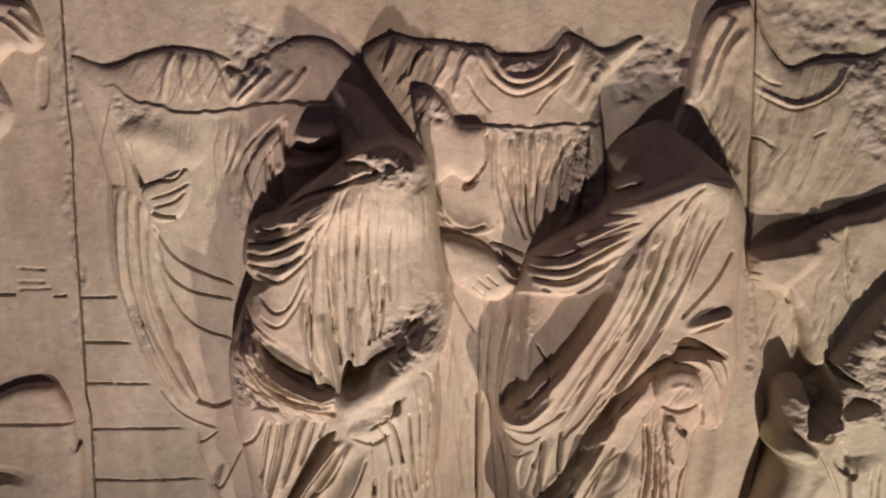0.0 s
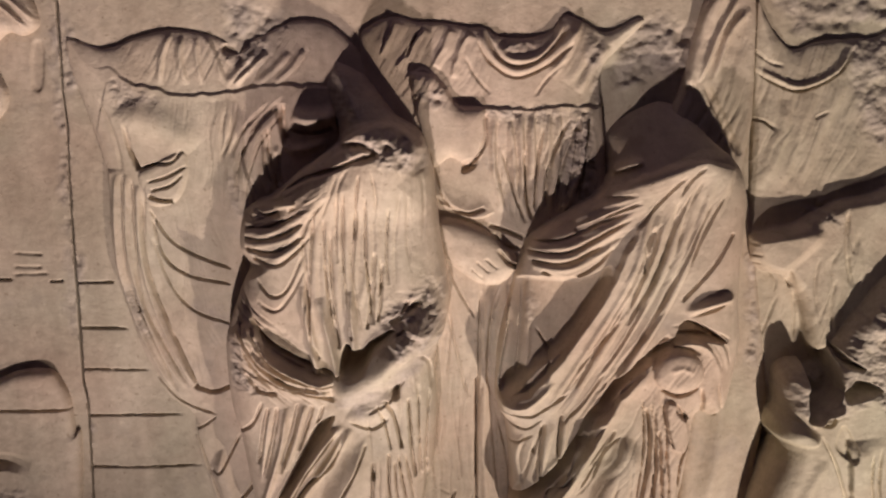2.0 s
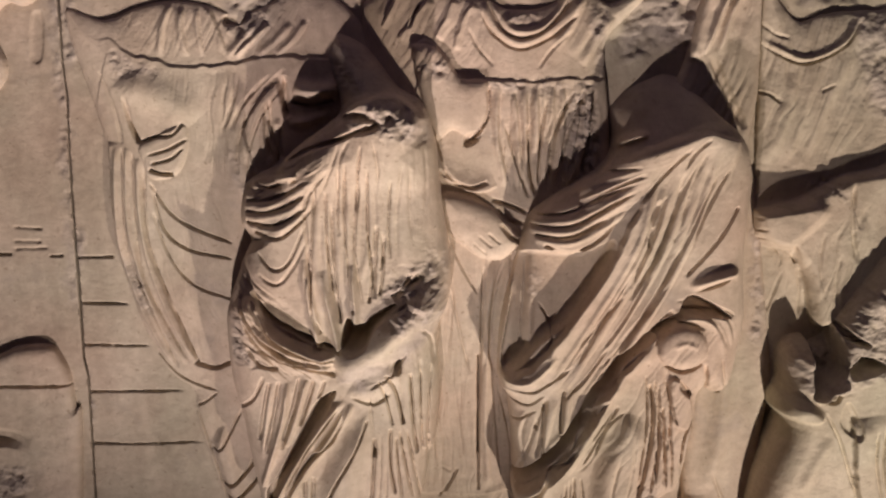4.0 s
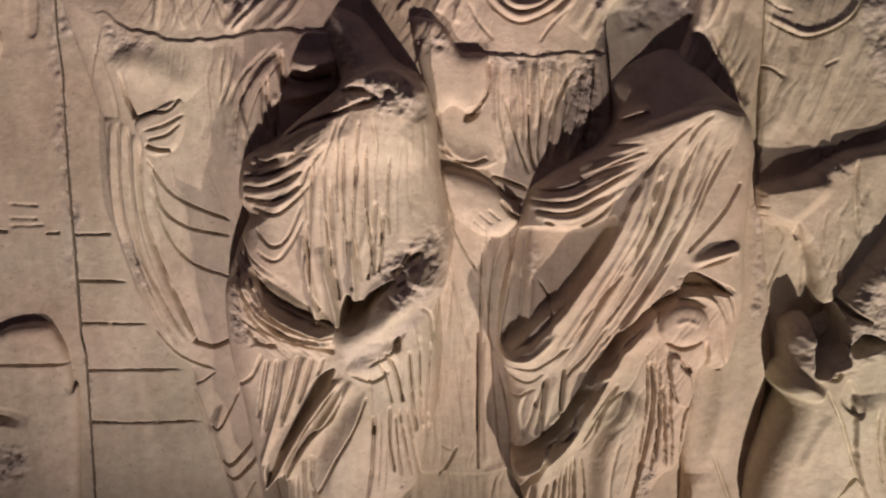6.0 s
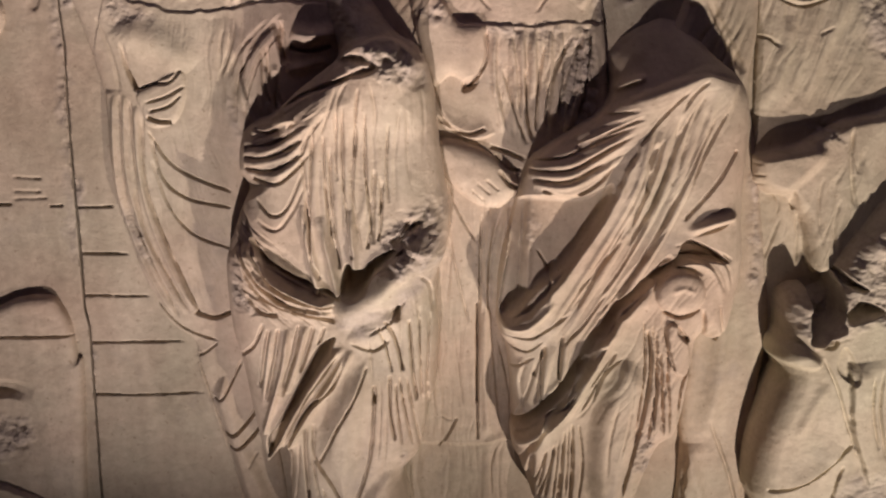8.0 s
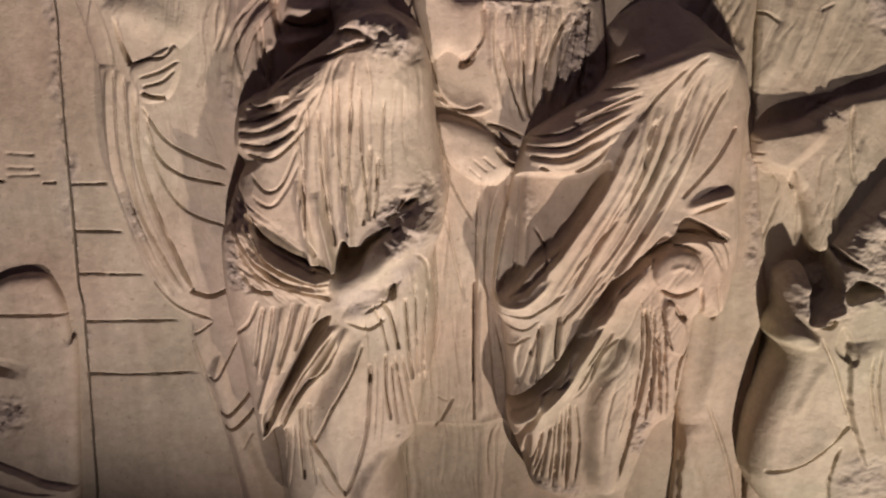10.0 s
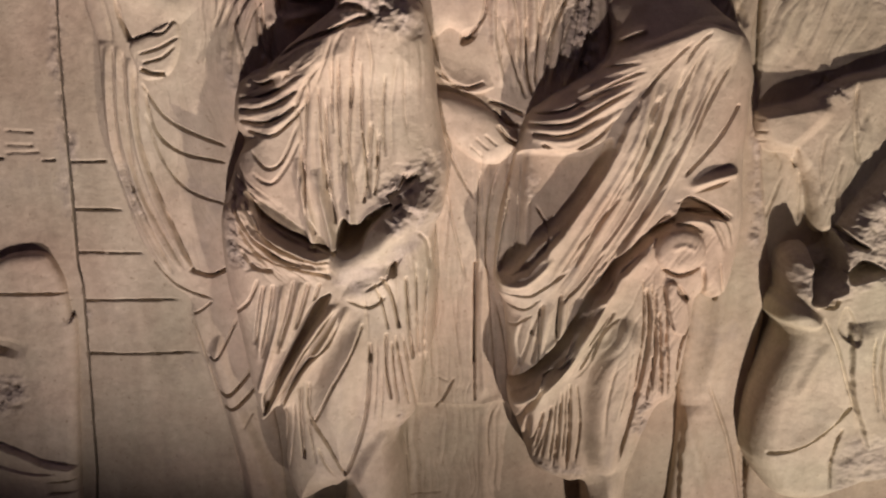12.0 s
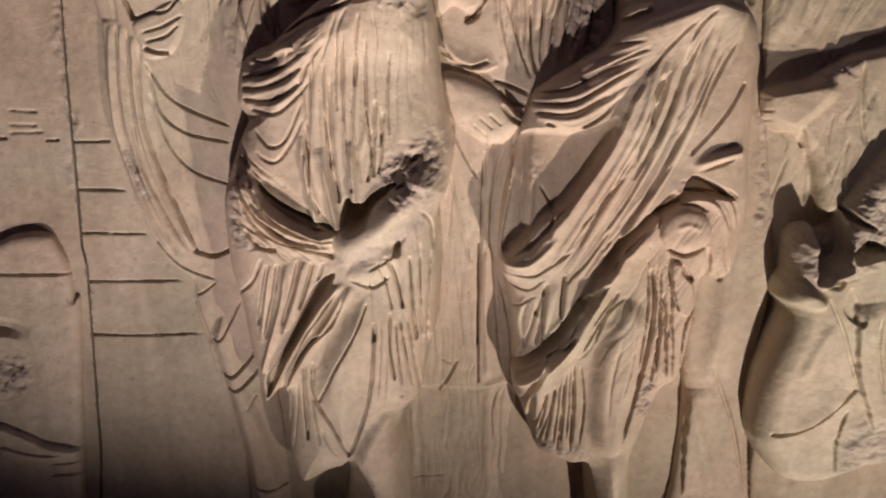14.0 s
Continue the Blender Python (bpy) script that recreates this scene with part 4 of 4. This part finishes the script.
d.hollow([(241, 1853), (350, 1848), (406, 1827), (434, 1546), (236, 1544)], 60, 20)
d.rough([(235, 1933), (388, 1917), (391, 1865), (268, 1873)], 9, 0.018)
d.rough([(507, 2136), (567, 2120), (558, 2054), (503, 2003)], 10, 0.016)
d.streaks([(459, 2942), (664, 3023), (707, 2874), (569, 2718), (381, 2386), (209, 2386), (302, 2571)], 58, 1.6, 0.03, 18)
d.streaks([(210, 2885), (419, 2981), (666, 3034), (529, 2940), (403, 2801), (213, 2787)], 20, 1.6, 0.026, 14)
d.streaks([(375, 2294), (562, 2531), (714, 2577), (730, 2407), (649, 2325), (517, 2003), (373, 2167), (230, 2085)], 62, 2.2, 0.03, 12)
d.streaks([(495, 2433), (598, 2448), (606, 2141), (537, 2092)], 88, 2.0, 0.016, 12)
for line in ([(586, 2980), (540, 2853), (504, 2718)], [(634, 2949), (583, 2804), (525, 2672)], [(670, 2980), (624, 2874), (594, 2790)], [(570, 3016), (511, 2953), (465, 2887)], [(501, 2718), (447, 2601), (389, 2510)], [(449, 2718), (397, 2616), (332, 2525)], [(610, 3036), (580, 3007), (557, 2962)], [(409, 2525), (357, 2441), (296, 2370)]):
    d.groove(line, 6, 10, (0.25, 0.3))
for line in ([(413, 2298), (376, 2204), (342, 2172)], [(454, 2236), (433, 2108), (433, 2009)], [(485, 2298), (484, 2173), (460, 2042)]):
    d.groove(line, 6, 7, (0.3, 0.3))
for line in ([(296, 2086), (278, 2002), (258, 1920)], [(318, 2102), (311, 2002), (305, 1899)], [(339, 2115), (341, 2002), (340, 1892)], [(272, 2069), (255, 2002), (242, 1951)], [(505, 2448), (518, 2329), (509, 2205), (505, 2092)], [(530, 2433), (549, 2298), (554, 2157)], [(559, 2434), (577, 2329), (577, 2236)], [(560, 2298), (571, 2205), (575, 2133)], [(508, 2092), (492, 2009), (477, 1950)], [(442, 2359), (394, 2267), (355, 2188)]):
    d.groove(line, 5, 13, (0.15, 0.2))
d.wear(1.4)
d.mesh("carved_figure", FIGURE_STONE, "headless marble relief man in a toga gripping a rolled fold", "statue", FIGURES)

# the figure on the next slab, its forearm with a clenched fist
e = Carving([(751, 3382), (770, 3382), (802, 3336), (847, 3300), (898, 3316), (965, 3323), (1033, 3324), (1171, 3316), (1350, 2760), (1453, 2006), (1390, 1493), (965, 1489), (904, 1707), (894, 1858), (878, 2108), (899, 2182), (812, 2603), (779, 2836), (776, 3005)], 0.003, 0.024, 100, seed=16)
e.ridge([(750, 3263), (815, 3226), (871, 3213), (948, 3250), (986, 3316)], 10, 9)
e.groove([(754, 3253), (816, 3216), (872, 3204), (955, 3244), (993, 3309)], 6, 8)
e.groove([(746, 3303), (790, 3270), (825, 3261)], 6, 7)
e.groove([(761, 3136), (792, 3129), (819, 3109)], 6, 8)
e.groove([(908, 3136), (940, 3154)], 6, 6)
e.folds([(840, 3184), (831, 3088), (796, 2962)], [(958, 3224), (907, 3088), (882, 2947)], 3, 40, 8)
e.body([(724, 2831), (821, 2860), (884, 2875), (930, 2904), (996, 2936), (1071, 2953), (1306, 3018), (1394, 2523), *[(1036, 2545), (963, 2545), (936, 2621), (916, 2688), (873, 2742), (826, 2750), (785, 2775)], (729, 2778)], 46, 24)
e.swell([(762, 2854), (845, 2875), (933, 2882), (953, 2840), (899, 2777), (854, 2744), (792, 2767)], 18, 34)
e.groove([(872, 2766), (886, 2741), (901, 2706)], 7, 16)
e.groove([(827, 2765), (859, 2729), (860, 2693)], 5, 6)
for line in ([(910, 2698), (920, 2639), (927, 2564)], [(869, 2683), (855, 2624), (841, 2564)], [(997, 2909), (1012, 2854), (1027, 2805)], [(945, 2798), (941, 2727), (963, 2639)]):
    e.groove(line, 6, 7)
e.rough([(901, 2927), (961, 2931), (991, 2890), (950, 2869), (913, 2890)], 10, 0.016)
e.groove([(1001, 2923), (1008, 2821), (1036, 2717)], 9, 8)
e.groove([(993, 2741), (989, 2664), (1000, 2602)], 8, 7)
for line in ([(759, 2833), (776, 2830), (789, 2834)], [(763, 2802), (782, 2800), (798, 2804)], [(772, 2779), (790, 2776), (804, 2780)]):
    e.groove(line, 6, 12, (0.0, 0.3))
e.rough([(890, 2931), (964, 2938), (970, 2889), (919, 2861)], 10, 0.016)
e.rough([(943, 3430), (1136, 3380), (1188, 3060), (1031, 3088), (966, 3263)], 10, 0.03)
e.streaks([(754, 3290), (1016, 3290), (1055, 3018), (789, 2962)], 75, 3, 0.04)
e.streaks([(885, 2717), (1063, 2880), (1075, 2594), (903, 2563)], 80, 4, 0.03)
e.wear(2.4)
e.mesh("carved_figure", FIGURE_STONE_OCHRE, "headless marble relief figure with a clenched fist across the waist", "statue", FIGURES)

f = Carving([(867, 2365), (884, 2395), (876, 2478), (903, 2511), (965, 2522), (998, 2580), (1046, 2665), (1130, 2761), (1285, 2666), (1409, 2218), (1420, 1881), (1211, 1840), (1122, 1811), (1034, 1777), (937, 1791), (871, 1877), (841, 1939), (840, 2067), (867, 2199), (892, 2287), (865, 2326)], 0.050, 0.090, 62, seed=17)
f.hollow([(932, 2502), (959, 2528), (985, 2558), (1008, 2495), (1008, 2442), (965, 2401), (937, 2381)], 90, 8)
f.hollow([(1014, 2465), (1041, 2492), (1074, 2488), (1116, 2462), (1070, 2441), (1029, 2432)], 70, 8)
f.hollow([(995, 2570), (1026, 2548), (1065, 2522), (1030, 2522), (999, 2540)], 40, 7)
f.rough([(814, 2511), (860, 2540), (953, 2570), (978, 2685), (1100, 2769), (1187, 2419), (1074, 2419), (1021, 2389), (937, 2381), (871, 2397)], 18, 0.045)
f.rough([(814, 2511), (860, 2540), (953, 2570), (978, 2685), (1100, 2769), (1187, 2419), (1074, 2419), (1021, 2389), (937, 2381), (871, 2397)], 5, 0.014)
f.ridge([(945, 2370), (984, 2401), (1019, 2427)], 9, 26, (0.2, 0.2))
f.groove([(964, 2373), (993, 2370), (1004, 2389)], 7, 20)
f.swell([(842, 2366), (876, 2389), (938, 2370), (974, 2339), (961, 2307), (897, 2304), (859, 2318)], 24, 26)
f.groove([(846, 2366), (865, 2326), (904, 2303)], 5, 6)
f.ridge([(992, 2271), (962, 2198), (929, 2112)], 22, 6)
f.lip([(1145, 1961), (1099, 2064), (1062, 2181), (1039, 2326)], 80, 20, (0.1, 0.1), 6)
f.groove([(971, 2342), (1018, 2262), (1057, 2165), (1109, 2047)], 7, 12)
f.hollow([(1011, 2310), (1024, 2373), (1065, 2310), (1056, 2270)], 12, 14)
for line in ([(1105, 2294), (1117, 2198), (1150, 2081)], [(1127, 2310), (1137, 2198), (1176, 2047)]):
    f.groove(line, 8, 12)
f.groove([(874, 1951), (936, 1960), (992, 1991), (1044, 2042), (1084, 2093)], 8, 18, (0.1, 0.1))
f.lip([(1068, 2079), (1032, 2025), (980, 1974), (922, 1951)], 50, 10, (0.2, 0.3), 6)
f.groove([(1069, 2029), (1052, 1943), (1061, 1838)], 8, 14)
f.groove([(832, 2061), (838, 1959), (874, 1855)], 9, 14)
f.rough([(1042, 1961), (1166, 2030), (1231, 1839), (1079, 1820)], 9, 0.03)
f.wear(2.2)
f.mesh("carved_figure", FIGURE_STONE_PALE, "small marble relief figure with a broken-off head and draped knee", "statue", FIGURES)

# fragments on the slab beyond the other joint
h = Carving([(-1215, 3446), (-1025, 3459), (-976, 3420), (-964, 3362), (-1002, 3336), (-1041, 3342), (-1090, 3289), (-1063, 3195), (-1115, 3126), (-1272, 3112)], 0.004, 0.025, 25, seed=18)
h.folds([(-1048, 3418), (-1012, 3393), (-978, 3354)], [(-1004, 3449), (-976, 3418), (-953, 3386)], 3, 10, 12)
h.rough([(-1139, 3303), (-1046, 3290), (-1053, 3196), (-1160, 3169)], 12, 0.02)
h.wear(2)
h.mesh("carved_hand", FIGURE_STONE, "worn marble relief hand fragment", "statue", FIGURES)

k = Carving([(-1460, 2373), (-1300, 2406), (-1202, 2443), (-1137, 2470), (-1057, 2473), (-1031, 2440), (-1014, 2381), (-1010, 2287), (-1002, 2235), (-1079, 1614), (-1103, 1451), (-1645, 1447)], 0.010, 0.022, 30, seed=19)
k.groove([(-1345, 2200), (-1218, 2208), (-1173, 2202), (-1138, 2189)], 30, 30, (0, 0.6))
k.groove([(-1283, 2359), (-1131, 2361), (-976, 2362)], 7, 9, (0, 0.0))
k.lip([(-1365, 1932), (-1272, 1911), (-1196, 1878), (-1135, 1847), (-1040, 1828)], 60, 20, (0, 0.1))
k.lip([(-1285, 1837), (-1189, 1819), (-1091, 1816)], 40, 9, (0.1, 0.3))
k.groove([(-1152, 1780), (-1035, 1796)], 7, 8)
k.groove([(-1158, 1738), (-1042, 1749)], 7, 8)
k.rough([(-1317, 2116), (-1160, 2116), (-1170, 2012), (-1344, 1976)], 14, 0.025)
k.wear(2.5)
k.mesh("carved_altar", FIGURE_STONE, "worn marble relief altar with a rounded top", "statue", FIGURES)
